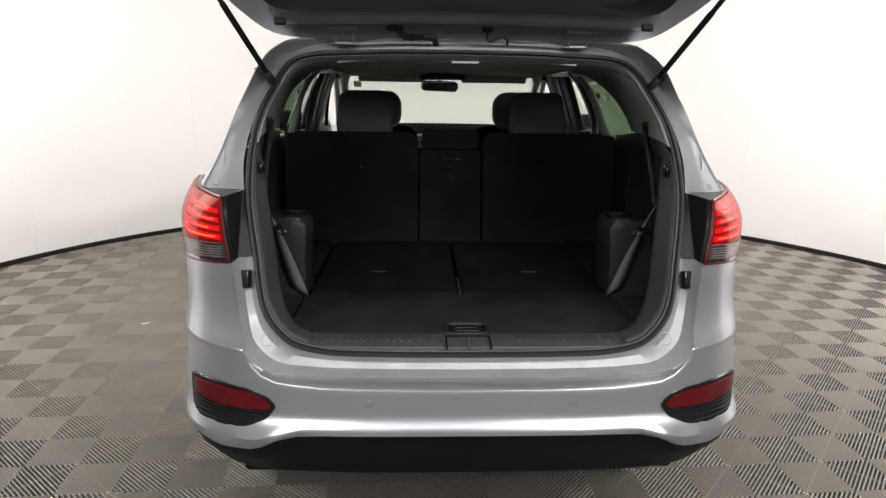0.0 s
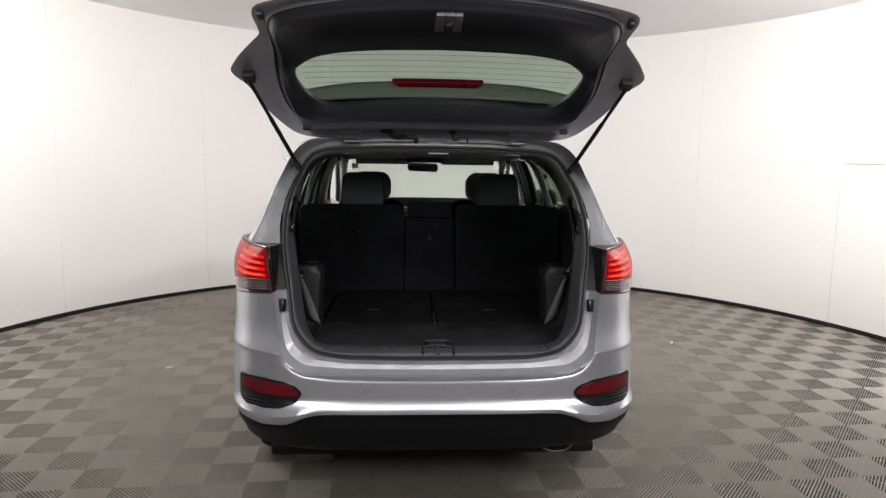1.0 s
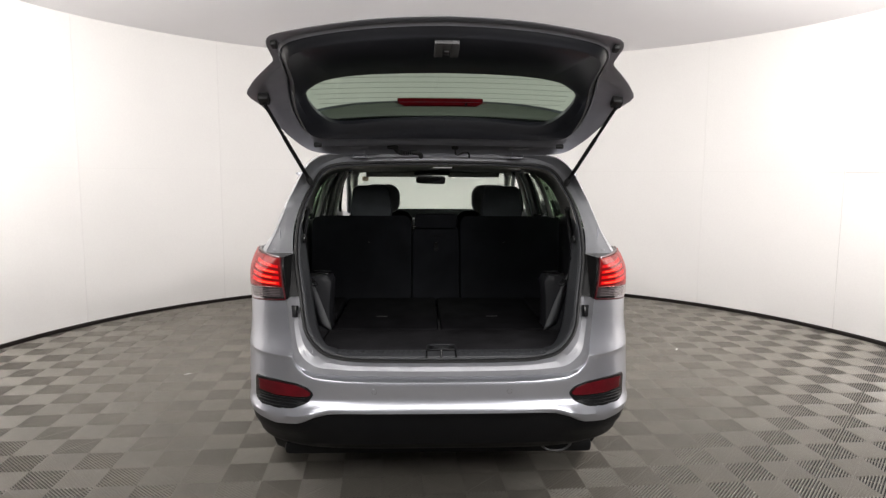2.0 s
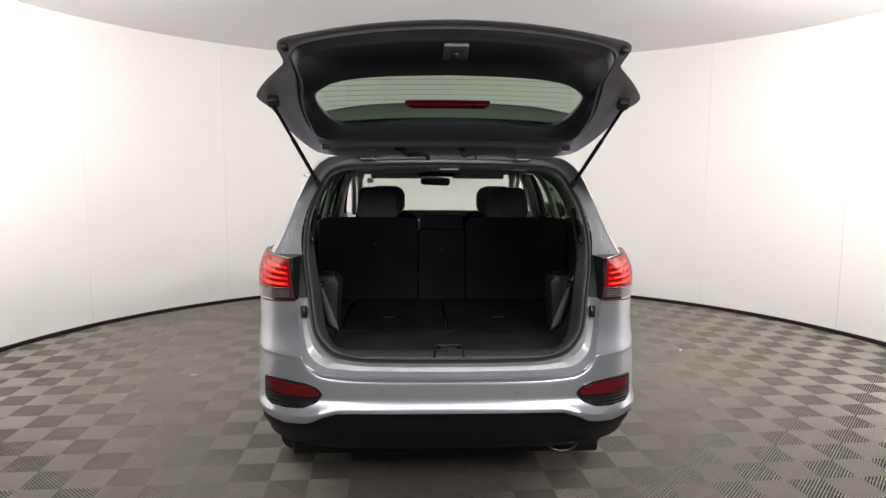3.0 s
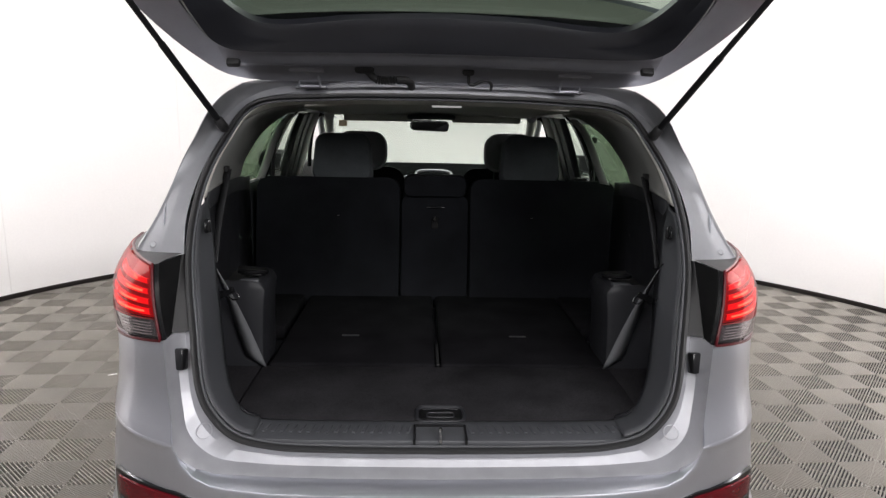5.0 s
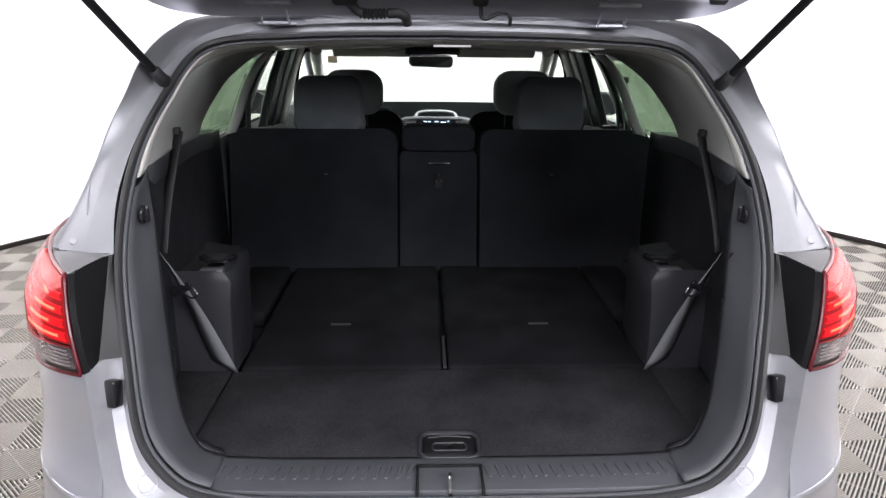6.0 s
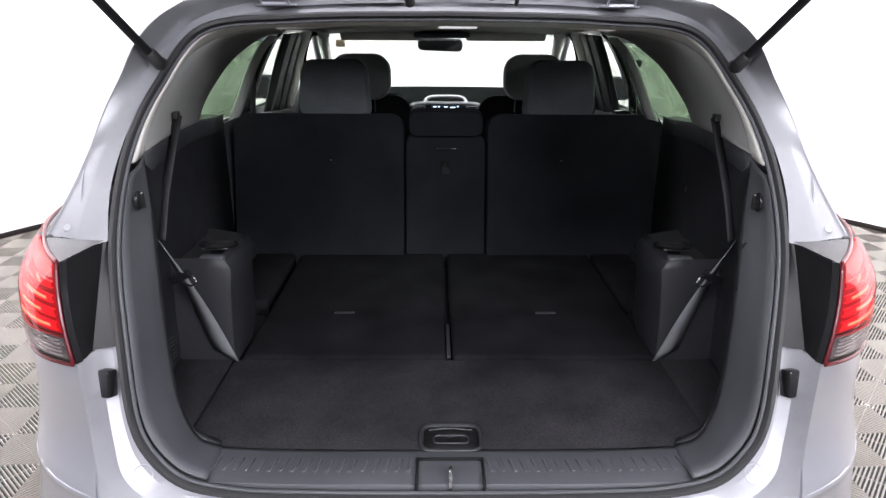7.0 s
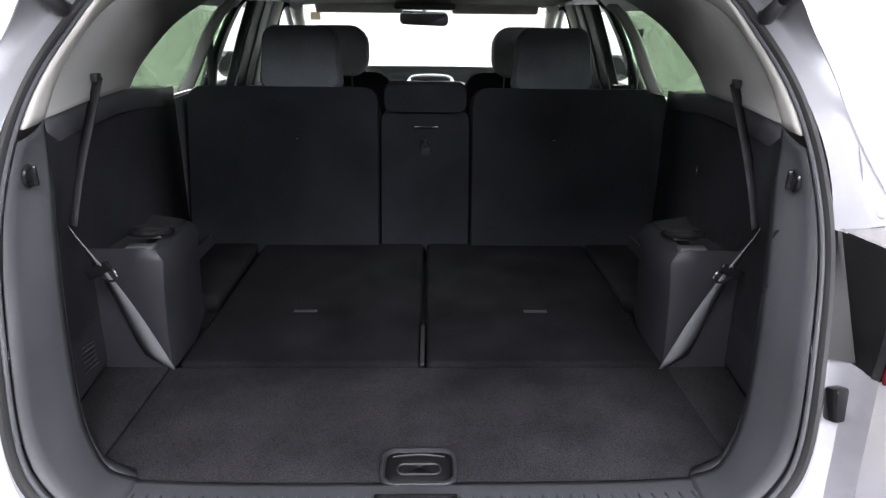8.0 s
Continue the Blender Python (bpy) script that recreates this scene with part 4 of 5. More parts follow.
boot = part("wiring_boot", tube(pts, .012, 12, [.0115 + (.0040 if k % 2 else -.002) * (14 < k < 29) + .0025 * (28 < k < 41) for k in range(48)]), RUBBER, car, "black corrugated wiring boot between body and tailgate")
part("boot_mount", moved(cushion(.058, .024, .022, .011, .08), Matrix.Translation((-.226, .566, 1.733)) @ Matrix.Rotation(radians(40), 4, "X")), RUBBER, boot)
pts = spline([(.081, .575, 1.730), (.083, .590, 1.714), (.085, .598, 1.699), (.095, .600, 1.695), (.113, .600, 1.702), (.129, .600, 1.709), (.145, .601, 1.708), (.153, .606, 1.697), (.155, .628, 1.684)], 36)
hose = part("washer_hose", tube(pts, .0048, 10), RUBBER, car, "thin black washer hose between body and tailgate")
part("hose_mount", moved(cushion(.036, .020, .018, .009, .08), Matrix.Translation((.080, .568, 1.731)) @ Matrix.Rotation(radians(40), 4, "X")), RUBBER, hose)

# ---- cargo room ----
INNER = [(.462, .162, .824), (.508, .166, .840), (.543, .184, .897), (.562, .209, .967), (.573, .232, 1.03), (.589, .268, 1.11), (.612, .325, 1.21), (.632, .375, 1.285), (.668, .445, 1.372)]
INNER_TOP = [(.668, .445, 1.372), (.670, .53, 1.45), (.650, .605, 1.52), (.610, .675, 1.58), (.53, .735, 1.622), (.36, .76, 1.636), (0, .77, 1.640)]
inner_low, inner_top = spline(INNER, 50), spline(INNER_TOP, 44)
near = ring_offset(seal_pts, -.013, .010)


def ring_between(a, b, bulge):
    """Sheet from the seal line a to the inner line b, with a soft roll in the middle."""
    a, b = np.array(a), np.array(b)
    return [a, a + (b - a) * [.12, .25, .12] + [0, .0, 0], a + (b - a) * [.45, .55, .45] - np.array([bulge, 0, 0]), a + (b - a) * [.8, .85, .8] - np.array([bulge * .6, 0, 0]), b]


seal_zs = near[:, 2]
i0, i1 = int(np.argmin(abs(seal_zs - .836))), int(np.argmin(abs(seal_zs - 1.372)))
a_low = spline(near[i0 : i1 + 1][::3], 50)
bm = grid_mesh(ring_between(a_low, inner_low, .004))
part("opening_trim", mirrored(bm), TRIM_GREY, car, "charcoal plastic trim along the tailgate opening", solid=.004)
part("opening_trim", bm, TRIM_GREY, car, "charcoal plastic trim along the tailgate opening", solid=.004)
a_top = spline(near[i1:][::2] if (len(near) - i1) % 2 else np.vstack([near[i1:][::2], near[-1:]]), 44)
a_top[-1, 0] = 0
bm = grid_mesh(ring_between(a_top, inner_top, .002))
part("upper_trim", both_sides(bm), TRIM_LIGHT, car, "light grey trim round the top of the opening", solid=.004)

# side walls of the cargo room
def wall_rows(x_front):
    rows = []
    for p in inner_low[::3]:
        x, y, z = p
        rows.append([(x, y, z), (x + .012, y + .02, z), (max(x + .03, .655), y + .10, z), (x_front, .62, z), (x_front + .03, .95, z - .002), (x_front + .085, 1.36, z - .02)])
    return rows


bm = grid_mesh(wall_rows(.70))
part("side_lining", mirrored(bm), TRIM_DARK, car, "dark plastic side lining of the cargo room", solid=.004)
part("side_lining", bm, TRIM_DARK, car, "dark plastic side lining of the cargo room", solid=.004)
# belt-line ledge and upper linings
for flip in (True, False):
    fl = (lambda b: mirrored(b)) if flip else (lambda b: b)
    rows = [[(.668, .445, 1.372), (.685, .58, 1.378), (.69, .70, 1.382), (.692, .77, 1.386), (.722, .95, 1.374), (.75, 1.13, 1.356), (.785, 1.36, 1.335)],
            [(.70, .445, 1.374), (.72, .58, 1.384), (.73, .70, 1.388), (.735, .77, 1.392), (.765, .95, 1.380), (.79, 1.13, 1.362), (.825, 1.36, 1.34)],
            ]
    low = [(x - .004, y, z - .05) for x, y, z in rows[0]]
    part("belt_ledge", fl(grid_mesh([low] + rows)), TRIM_GREY, car, "dark ledge below the quarter window", solid=.003)
    d0 = [tuple(p) for p in inner_top[:30]]
    edge = spline([(.668, .800, 1.390), (.680, .900, 1.432), (.678, 1.01, 1.480), (.668, 1.13, 1.530), (.64, 1.23, 1.572), (.60, 1.31, 1.606), (.53, 1.33, 1.618)], 30)
    mid = [tuple((np.array(a) * .5 + np.array(b) * .5) + [.012, 0, 0]) for a, b in zip(d0, edge)]
    part("pillar_lining", fl(grid_mesh([d0, mid, edge])), PILLAR_GREY, car, "grey lining of the rear pillar", solid=.004)
    b = spline([(.72, 1.335, 1.337), (.718, 1.445, 1.40), (.712, 1.545, 1.475), (.692, 1.655, 1.555), (.66, 1.73, 1.602)], 20)
    part("pillar_lining", fl(grid_mesh([b - [-.004, .10, 0], b - [.006, .05, 0], b])), PILLAR_GREY, car, "grey lining of the middle pillar", solid=.01)
    # door pillar: dark trim with a bright moulding, then its light lining
    back = spline([(.742, 1.76, 1.300), (.727, 1.875, 1.436), (.709, 1.925, 1.522), (.669, 1.90, 1.605)], 16)
    step = spline([(.745, 2.145, 1.268), (.737, 2.25, 1.371), (.715, 2.335, 1.494), (.665, 2.31, 1.611)], 16)
    front = spline([(.745, 2.295, 1.258), (.739, 2.45, 1.356), (.714, 2.54, 1.502), (.665, 2.51, 1.611)], 16)
    part("door_pillar", fl(grid_mesh([back, back * .7 + step * .3 - [.010, 0, 0], back * .3 + step * .7 - [.010, 0, 0], step])), TRIM_DARK, car, "dark door pillar trim", solid=.004)
    part("pillar_lining", fl(grid_mesh([step - [.004, 0, 0], (step + front) / 2 - [.012, 0, 0], front])), TRIM_LIGHT, car, "light grey door pillar lining", solid=.006)
    part("pillar_moulding", fl(tube(back * .78 + step * .22 - [.012, 0, 0], .0045, 6)), WEBBING, car)
    part("pillar_moulding", fl(tube(back * .45 + step * .55 - [.014, 0, 0], .007, 6)), WEBBING, car)
    part("window_bar", fl(tube([(.806, 1.842, 1.285), (.796, 1.872, 1.42)], .006, 6)), GLOSS_BLACK, car)
    rows = [[(.825, y, 1.29), (.815, y, 1.24), (.80, y, 1.0), (.80, y, .55)] for y in np.linspace(1.36, 3.3, 8)]
    part("door_lining", fl(grid_mesh(rows)), TRIM_DARK, car, "dark door lining", solid=.01)
    # window frame rubber
    part("window_rubber", fl(tube(b[:-1] + [.001, .012, 0], .007, 6)), RUBBER, car)
    part("door_frame", fl(tube(spline([(.745, 2.62, 1.29), (.735, 2.60, 1.40), (.71, 2.57, 1.52), (.672, 2.54, 1.595), (.655, 2.58, 1.604), (.645, 2.64, 1.588), (.675, 2.95, 1.455)], 24), .012, 8)), GLOSS_BLACK, car)
    # door mirror outside
    body = cushion(.20, .14, .10, .05, .25)
    mirror_ob = part("door_mirror", fl(moved(body, Matrix.Translation((1.05, 3.02, 1.296)))), GLOSS_BLACK, car, "dark door mirror")
    part("mirror_arm", fl(tube([(.86, 3.02, 1.23), (.99, 3.02, 1.255)], .02, 8)), GLOSS_BLACK, mirror_ob)

# headliner and sun visors
rows = []
for y in (.76, .95, 1.3, 1.8, 2.3, 2.60):
    w = float(np.interp(y, [.76, 1.0, 1.3, 2.6], [.38, .52, .60, .60]))
    z = float(np.interp(y, [.76, 1.3, 2.2, 2.6], [1.637, 1.640, 1.635, 1.612]))
    rows.append([(w * k, y, z - .012 * k**4) for k in np.linspace(-1, 1, 15)])
part("headliner", grid_mesh(rows), LINER, car, "light grey cloth headliner", solid=.01, offset=1.0)
for s in (-1, 1):
    part("sun_visor", moved(box(-.21, .21, -.012, .012, -.035, .035, .011, 3), Matrix.Translation((s * .33 + .01, 2.60, 1.596)) @ Matrix.Rotation(radians(52), 4, "X")), LINER, car, "folded cloth sun visor")
part("overhead_console", box(-.14, .14, 2.40, 2.62, 1.585, 1.612, .01, 2), TRIM_GREY, car, "dark overhead console")
tagged(part("visor_tag", box(-.565, -.515, 2.66, 2.663, 1.535, 1.572, .0), TAG, smooth=False), "small beige tag hanging at the windscreen", "tag")
mir = part("inside_mirror", moved(cushion(.245, .068, .035, .025, .08), Matrix.Translation((-.006, 2.74, 1.547)) @ Matrix.Rotation(radians(2), 4, "Y")), GLOSS_BLACK, car, "black rear-view mirror")
part("mirror_stem", tube([(-.006, 2.76, 1.56), (-.006, 2.80, 1.60)], .012, 8), GLOSS_BLACK, mir)
part("mirror_glass", moved(box(-.112, .112, -.0015, .0015, -.025, .025, .001), Matrix.Translation((-.006, 2.7185, 1.547)) @ Matrix.Rotation(radians(4), 4, "Z") @ Matrix.Rotation(radians(9), 4, "X")), CHROME, mir, smooth=False)

# cargo floor: board, side covers, folded seat backs
floor_board = part("cargo_floor_board", box(-.545, .553, .155, .531, .795, .822, .006), CARPET)
tagged(floor_board, "black carpeted cargo floor board with a plastic lift handle", "floor board")
for s in (-1, 1):
    part("side_cover", box(*sorted((s * .552, s * .715)), .155, .56, .79, .816, .004), CARPET, car, "dark cover beside the cargo floor")
    part("folded_seat_back", box(*sorted((.008 + s * .006, .008 + s * .540)), .540, 1.43, .78, .826, .014, 3), CARPET_SHADED, car, "carpeted back of a folded third-row seat")
    part("seat_strap", box(s * .30 - .03, s * .30 + .03, .80, .812, .8265, .8290, .001), RUBBER, car)
part("pull_strap", box(.001, .011, .535, .725, .820, .829, .003), RUBBER, car, "black pull strap between the folded seats")
part("cargo_floor", box(-.715, .715, .45, 1.46, .74, .772, .004), TRIM_DARK, car, "dark floor under the folded seats")
for s in (-1, 1):
    part("lower_lining", box(*sorted((s * .702, s * .712)), .50, 1.50, .50, .86, .002), TRIM_DARK, car, "dark lower side lining")
    part("seat_side_cover", box(*sorted((s * .552, s * .700)), .90, 1.43, .775, .83, .01, 2), CARPET_SHADED, car, "carpeted floor beside the folded seats")
part("cabin_floor", box(-.72, .72, 1.30, 3.4, .46, .50, .01), CARPET, car, "dark carpet of the cabin floor")
# handle set in the board
def ring_path(w, h, r, x, y, z, n=6):
    pts = [(x + px, y + py, z) for px, py in rounded_loop(w, h, r, n)]
    return pts + pts[:1]


handle = part("board_handle", tube(ring_path(.124, .088, .024, .004, .190, .8245), .0052, 8), TRIM_DARK, floor_board, "black plastic lift handle")
bm = grid_mesh([[tuple(p) for p in ring_path(.118 * k, .082 * k, .022 * k, .004, .190, .8238)] for k in (.01, .5, 1.0)])
part("handle_flap", bm, HOUSING, handle, solid=.002)
part("handle_ridge", tube(ring_path(.072, .026, .010, .004, .184, .8255), .0022, 6), TRIM_DARK, handle)
part("handle_grip", tube(spline([(-.042, .216, .8255), (.004, .221, .8262), (.050, .216, .8255)], 12), .0022, 6), TRIM_DARK, handle)
# ribbed sill plate
rows = []
for y, z in ((.036, .812), (.044, .826), (.058, .830), (.105, .831), (.135, .829), (.152, .824)):
    rows.append([(x, y + .012 * (abs(x) / .5) ** 4, z + .003 * (abs(x) / .5) ** 6) for x in np.linspace(-.52, .52, 41)])
sill = part("sill_plate", grid_mesh(rows), TRIM_GREY, car, "charcoal ribbed sill plate", solid=.004)
for k in range(44):
    x = -.475 + k * .0221
    if -.075 < x < .075:
        continue
    part("rib", moved(box(-.0045, .0045, -.020, .020, -.001, .0035, .0015, 1), Matrix.Translation((x, .092 + .010 * (abs(x) / .5) ** 4, .8305 + .002 * (abs(x) / .5) ** 6)) @ Matrix.Rotation(radians(-12 if x < 0 else 12), 4, "Z")), TRIM_GREY, sill)
cup = part("striker_cup", joined(box(-.066, -.060, .030, .112, .800, .836, .002), box(.060, .066, .030, .112, .800, .836, .002), box(-.066, .066, .106, .112, .815, .836, .002), box(-.06, .06, .034, .108, .806, .812, .001)), GLOSS_BLACK, car, "black cup round the lock striker")
part("striker", tube(spline([(0, .036, .812), (0, .040, .838), (0, .052, .848), (0, .066, .846), (0, .072, .81)], 16), .004, 8), CHROME, cup, "bright metal lock striker")

# wheelhouse bins, belts, hooks
for s, flip in ((-1, True), (1, False)):
    fl = (lambda b: mirrored(b)) if flip else (lambda b: b)
    rows = []
    for z, x in ((.81, .542), (.90, .542), (1.0, .538), (1.06, .532), (1.083, .545), (1.09, .565)):
        front = .540 + (z - .81) * .03
        rows.append([(.79, front + .004, z), (.60, front, z), (x + .02, front, z), (x + .006, front + .006, z), (x, front + .022, z), (x - .002, .68, z), (x + .03, .84, z), (.745, .97, z)])
    top = [(.79, y, 1.085) for y in (.56, .565, .57, .58, .59, .68, .84, .97)]
    rows = [[(x, y, z - .05 * max(0, y - .70) / .27 * (z > 1.05)) for x, y, z in r] for r in rows]
    top = [(x, y, z - .05 * max(0, y - .70) / .27) for x, y, z in top]
    tray = grid_mesh([[(x, y, z + .001) for x, y, z in rows[-1]], [(x * .6 + .79 * .4, y * .6 + ty * .4 + .01, 1.035) for (x, y, z), (_, ty, _2) in zip(rows[-1], top)], top])
    bin_ob = part("wheelhouse_lining", fl(grid_mesh(rows)), TRIM_DARK, car, "dark plastic wheelhouse lining with a cup tray")
    part("tray_rim", fl(moved(torus(.042, .007, 24, 8), Matrix.Translation((.592, .640, 1.098)) @ Matrix.Rotation(radians(78), 4, "X"))), GLOSS_BLACK, bin_ob)
    part("tray", fl(tray), RUBBER, bin_ob, "dark hollow tray on the wheelhouse")
    part("cup_well", fl(moved(box(-.034, .034, -.034, .034, -.004, .002, .003), Matrix.Translation((.592, .640, 1.0965)))), RUBBER, bin_ob)
    part("tray_pad", fl(box(.555, .615, .553, .580, 1.072, 1.094, .006, 3)), TRIM_GREY, bin_ob)
    hook = part("bag_hook", fl(moved(tube(spline([(0, .0, .018), (0, -.012, .012), (0, -.016, -.003), (0, -.009, -.012), (0, -.003, -.009)], 16), .0045, 8), Matrix.Translation((.618, .300, 1.302)))), GLOSS_BLACK, car, "black bag hook in the trim")
    part("hook_base", fl(moved(box(-.008, .008, -.004, .004, -.017, .017, .003), Matrix.Translation((.620, .308, 1.302)) @ Matrix.Rotation(radians(-20), 4, "Z"))), GLOSS_BLACK, hook)
    # belt: dark upper run, grey lower run with its buckle
    up = [(.664, .660, 1.425), (.668, .60, 1.34), (.664, .52, 1.25), (.655, .452, 1.172)]
    belt = part("seat_belt", fl(ribbon(spline(up, 12), [(.013, .008, .0)] * 12)), WEB_DARK, car, "third-row seat belt", solid=.002)
    dn = spline([(.652, .445, 1.165), (.630, .470, 1.09), (.604, .500, .99), (.563, .528, .835)], 14)
    part("belt_webbing", fl(ribbon(dn, [(.009 + .0019 * k, .006, .010 + .0005 * k) for k in range(14)])), WEBBING, belt, "light grey belt webbing", solid=.002)
    part("buckle_tongue", fl(moved(box(-.026, .026, -.006, .006, -.010, .010, .004), Matrix.Translation((.628, .466, 1.075)) @ Matrix.Rotation(radians(25), 4, "Y"))), GLOSS_BLACK, belt)
    part("tongue_plate", fl(tube(spline([(.622, .457, 1.068), (.602, .452, 1.058), (.588, .455, 1.064), (.596, .459, 1.078), (.618, .462, 1.082)], 14), .0026, 6)), GLOSS_BLACK, belt, "dark tongue of the belt buckle")
    part("belt_guide", fl(moved(box(-.007, .007, -.012, .012, -.009, .009, .003), Matrix.Translation((.668, .662, 1.425)))), RUBBER, belt)

# ---- second row seats ----
def seat_back(x0, x1, z1, name, label, mat=CLOTH):
    w = x1 - x0
    bm = cushion(w, .60, .15, .05, .10)
    lean = Matrix.Translation(((x0 + x1) / 2, 1.50, z1)) @ Matrix.Rotation(radians(-13), 4, "X") @ Matrix.Translation((0, .02, -.30))
    return part(name, moved(bm, lean), mat, car, label)


def tether(x, y, seat):
    """Slot in a seat back with a steel child-seat loop in its upper end."""
    slot = part("tether_slot", moved(cushion(.030, .088, .010, .012, .01), Matrix.Translation((x, y, 1.125))), GLOSS_BLACK, seat, "black slot for a child-seat tether")
    loop = [(-.012, 0, -.010), (.012, 0, -.010), (.004, -.006, .014), (-.004, -.006, .014), (-.012, 0, -.010)]
    part("tether_loop", moved(tube(loop, .0034, 6), Matrix.Translation((x, y - .009, 1.155))), CHROME, slot, "small steel tether loop")


for x0, x1, hx in ((-.775, -.145, -.405), (.160, .815, .432)):
    seat = seat_back(x0, x1, 1.325, "second_row_seat", "black cloth second-row seat back with headrest", CLOTH_SHADED)
    bm = cushion(.252, .215, .13, .044, .17, 8)
    for v in bm.verts:
        v.co.x *= 1.02 - .75 * (v.co.z + .02)
    part("headrest", moved(bm, Matrix.Translation((hx, 1.53, 1.412)) @ Matrix.Rotation(radians(-8), 4, "X")), CLOTH, seat, "black cloth headrest")
    for dx in (-.06, .06):
        part("headrest_post", tube([(hx + dx, 1.52, 1.27), (hx + dx, 1.53, 1.34)], .006, 8), CHROME, seat)
    part("back_panel", moved(box(x0 + .02, x1 - .02, 1.44, 1.452, .82, 1.27, .012, 2), Matrix()), CLOTH_SHADED, seat)
    ly = 1.425
    tether(-.415 if hx < 0 else .437, ly, seat)
mid = seat_back(-.143, .158, 1.262, "centre_seat", "narrow black cloth centre seat with a low headrest", CLOTH_SHADED)
part("headrest", moved(cushion(.272, .092, .13, .028, .07), Matrix.Translation((.008, 1.47, 1.302))), CLOTH_SHADED, mid, "low black cloth headrest")
part("release_loop", box(-.03, .05, 1.415, 1.420, 1.206, 1.212, .002), GLOSS_BLACK, mid)
tether(.008, 1.415, mid)
part("release_lever", moved(cushion(.055, .012, .035, .005, .004), Matrix.Translation((.665, 1.50, 1.337))), GLOSS_BLACK, car, "black release lever on the seat back")
part("seat_bench", box(-.72, .72, 1.52, 2.0, .52, .86, .04, 3), CLOTH, car, "black cloth second-row seat cushion")

# ---- front seats, dashboard ----
for hx in (-.40, .432):
    seat = part("front_seat", moved(cushion(.50, .62, .16, .08, .12), Matrix.Translation((hx, 2.34, 1.00)) @ Matrix.Rotation(radians(-12), 4, "X")), CLOTH_SHADED, car, "cloth front seat coloured dark as in shade, with a grey headrest")
    part("headrest", moved(cushion(.285, .215, .11, .08, .14, 8), Matrix.Translation((hx + .01, 2.27, 1.407)) @ Matrix.Rotation(radians(-6), 4, "X")), CLOTH_GREY, seat, "rounded grey cloth headrest")
    for dx in (-.07, .07):
        part("headrest_post", tube([(hx + dx, 2.30, 1.24), (hx + dx, 2.28, 1.33)], .006, 8), CHROME, seat)
    part("seat_cushion", box(hx - .25, hx + .25, 2.30, 2.85, .56, .80, .05, 3), CLOTH_GREY, seat)
rows = []
for y, z in ((3.02, .60), (2.98, .95), (2.99, 1.10), (3.03, 1.185), (3.10, 1.225), (3.25, 1.262), (3.42, 1.268), (3.46, 1.24)):
    rows.append([(x, y + .05 * (x / .72) ** 2, z - .012 * (x / .72) ** 2) for x in np.linspace(-.72, .72, 25)])
dash = part("dashboard", grid_mesh(rows), DASH, car, "dark dashboard with a silver-framed centre console")
part("centre_frame", moved(joined(*[tube(spline([(-.215, 0, -.075), (-.225, 0, 0), (-.205, 0, .028), (0, -.01, .040), (.205, 0, .028), (.225, 0, 0), (.215, 0, -.075)], 40), .011, 8), tube(spline([(-.13, .01, .035), (-.11, .03, .066), (0, .03, .078), (.11, .03, .066), (.13, .01, .035)], 24), .010, 8)]), Matrix.Translation((.03, 3.00, 1.165))), DASH_SILVER, dash, "satin silver console frame")
part("display", box(-.060, .120, 2.975, 2.99, 1.095, 1.198, .004), SCREEN, dash, "small lit display")
for x, w, z in ((-.045, .020, 1.184), (-.018, .014, 1.184), (.020, .022, 1.184), (.058, .030, 1.180), (.098, .010, 1.186), (-.04, .03, 1.170), (.03, .016, 1.171), (.07, .024, 1.168)):
    part("display_mark", box(x, x + w, 2.9725, 2.9745, z, z + .006), DIGIT, dash, smooth=False)
for s in (-1, 1):
    vent = part("air_vent", box(*sorted((.03 + s * .115, .03 + s * .205)), 2.975, 2.99, 1.10, 1.196, .006), GLOSS_BLACK, dash, "black air vent with silver slats")
    for z in (1.118, 1.134, 1.150, 1.166, 1.177, 1.188):
        part("vent_slat", box(*sorted((.03 + s * .122, .03 + s * .20)), 2.970, 2.977, z, z + .004, .001), DASH_SILVER, vent)
wheel = part("steering_wheel", moved(torus(.185, .016, 40, 10), Matrix.Translation((-.40, 2.80, 1.10)) @ Matrix.Rotation(radians(-24), 4, "X")), TRIM_DARK, car, "dark steering wheel")
part("wheel_trim", moved(torus(.166, .004, 40, 6), Matrix.Translation((-.40, 2.796, 1.10)) @ Matrix.Rotation(radians(-24), 4, "X")), DASH_SILVER, wheel)
part("wheel_hub", moved(cushion(.17, .13, .06, .04, .1), Matrix.Translation((-.40, 2.83, 1.09)) @ Matrix.Rotation(radians(-24), 4, "X")), TRIM_DARK, wheel)
for s in (-1, 1):
    part("wheel_spoke", moved(box(*sorted((s * .07, s * .18)), -.008, .008, -.02, .015, .005), Matrix.Translation((-.40, 2.815, 1.095)) @ Matrix.Rotation(radians(-24), 4, "X")), DASH_SILVER, wheel)
part("instrument_hood", moved(cushion(.34, .12, .16, .05, .1), Matrix.Translation((-.40, 3.04, 1.21))), DASH, dash)

# second-row belts hanging at the middle pillars
for s in (-1, 1):
    x = .739 if s > 0 else .722
    pts = spline([(s * x, 1.585, 1.500), (s * (x + .006), 1.59, 1.45), (s * (x + .014), 1.60, 1.38), (s * (x + .022), 1.61, 1.30)], 8)
    belt = part("second_row_belt", ribbon(pts, [(.006, .014, 0)] * 8), WEB_DARK, car, "dark second-row belt hanging at the middle pillar", solid=.002)
    part("belt_anchor", box(*sorted((s * x - .012, s * x + .012)), 1.570, 1.600, 1.496, 1.522, .005), RUBBER, belt)

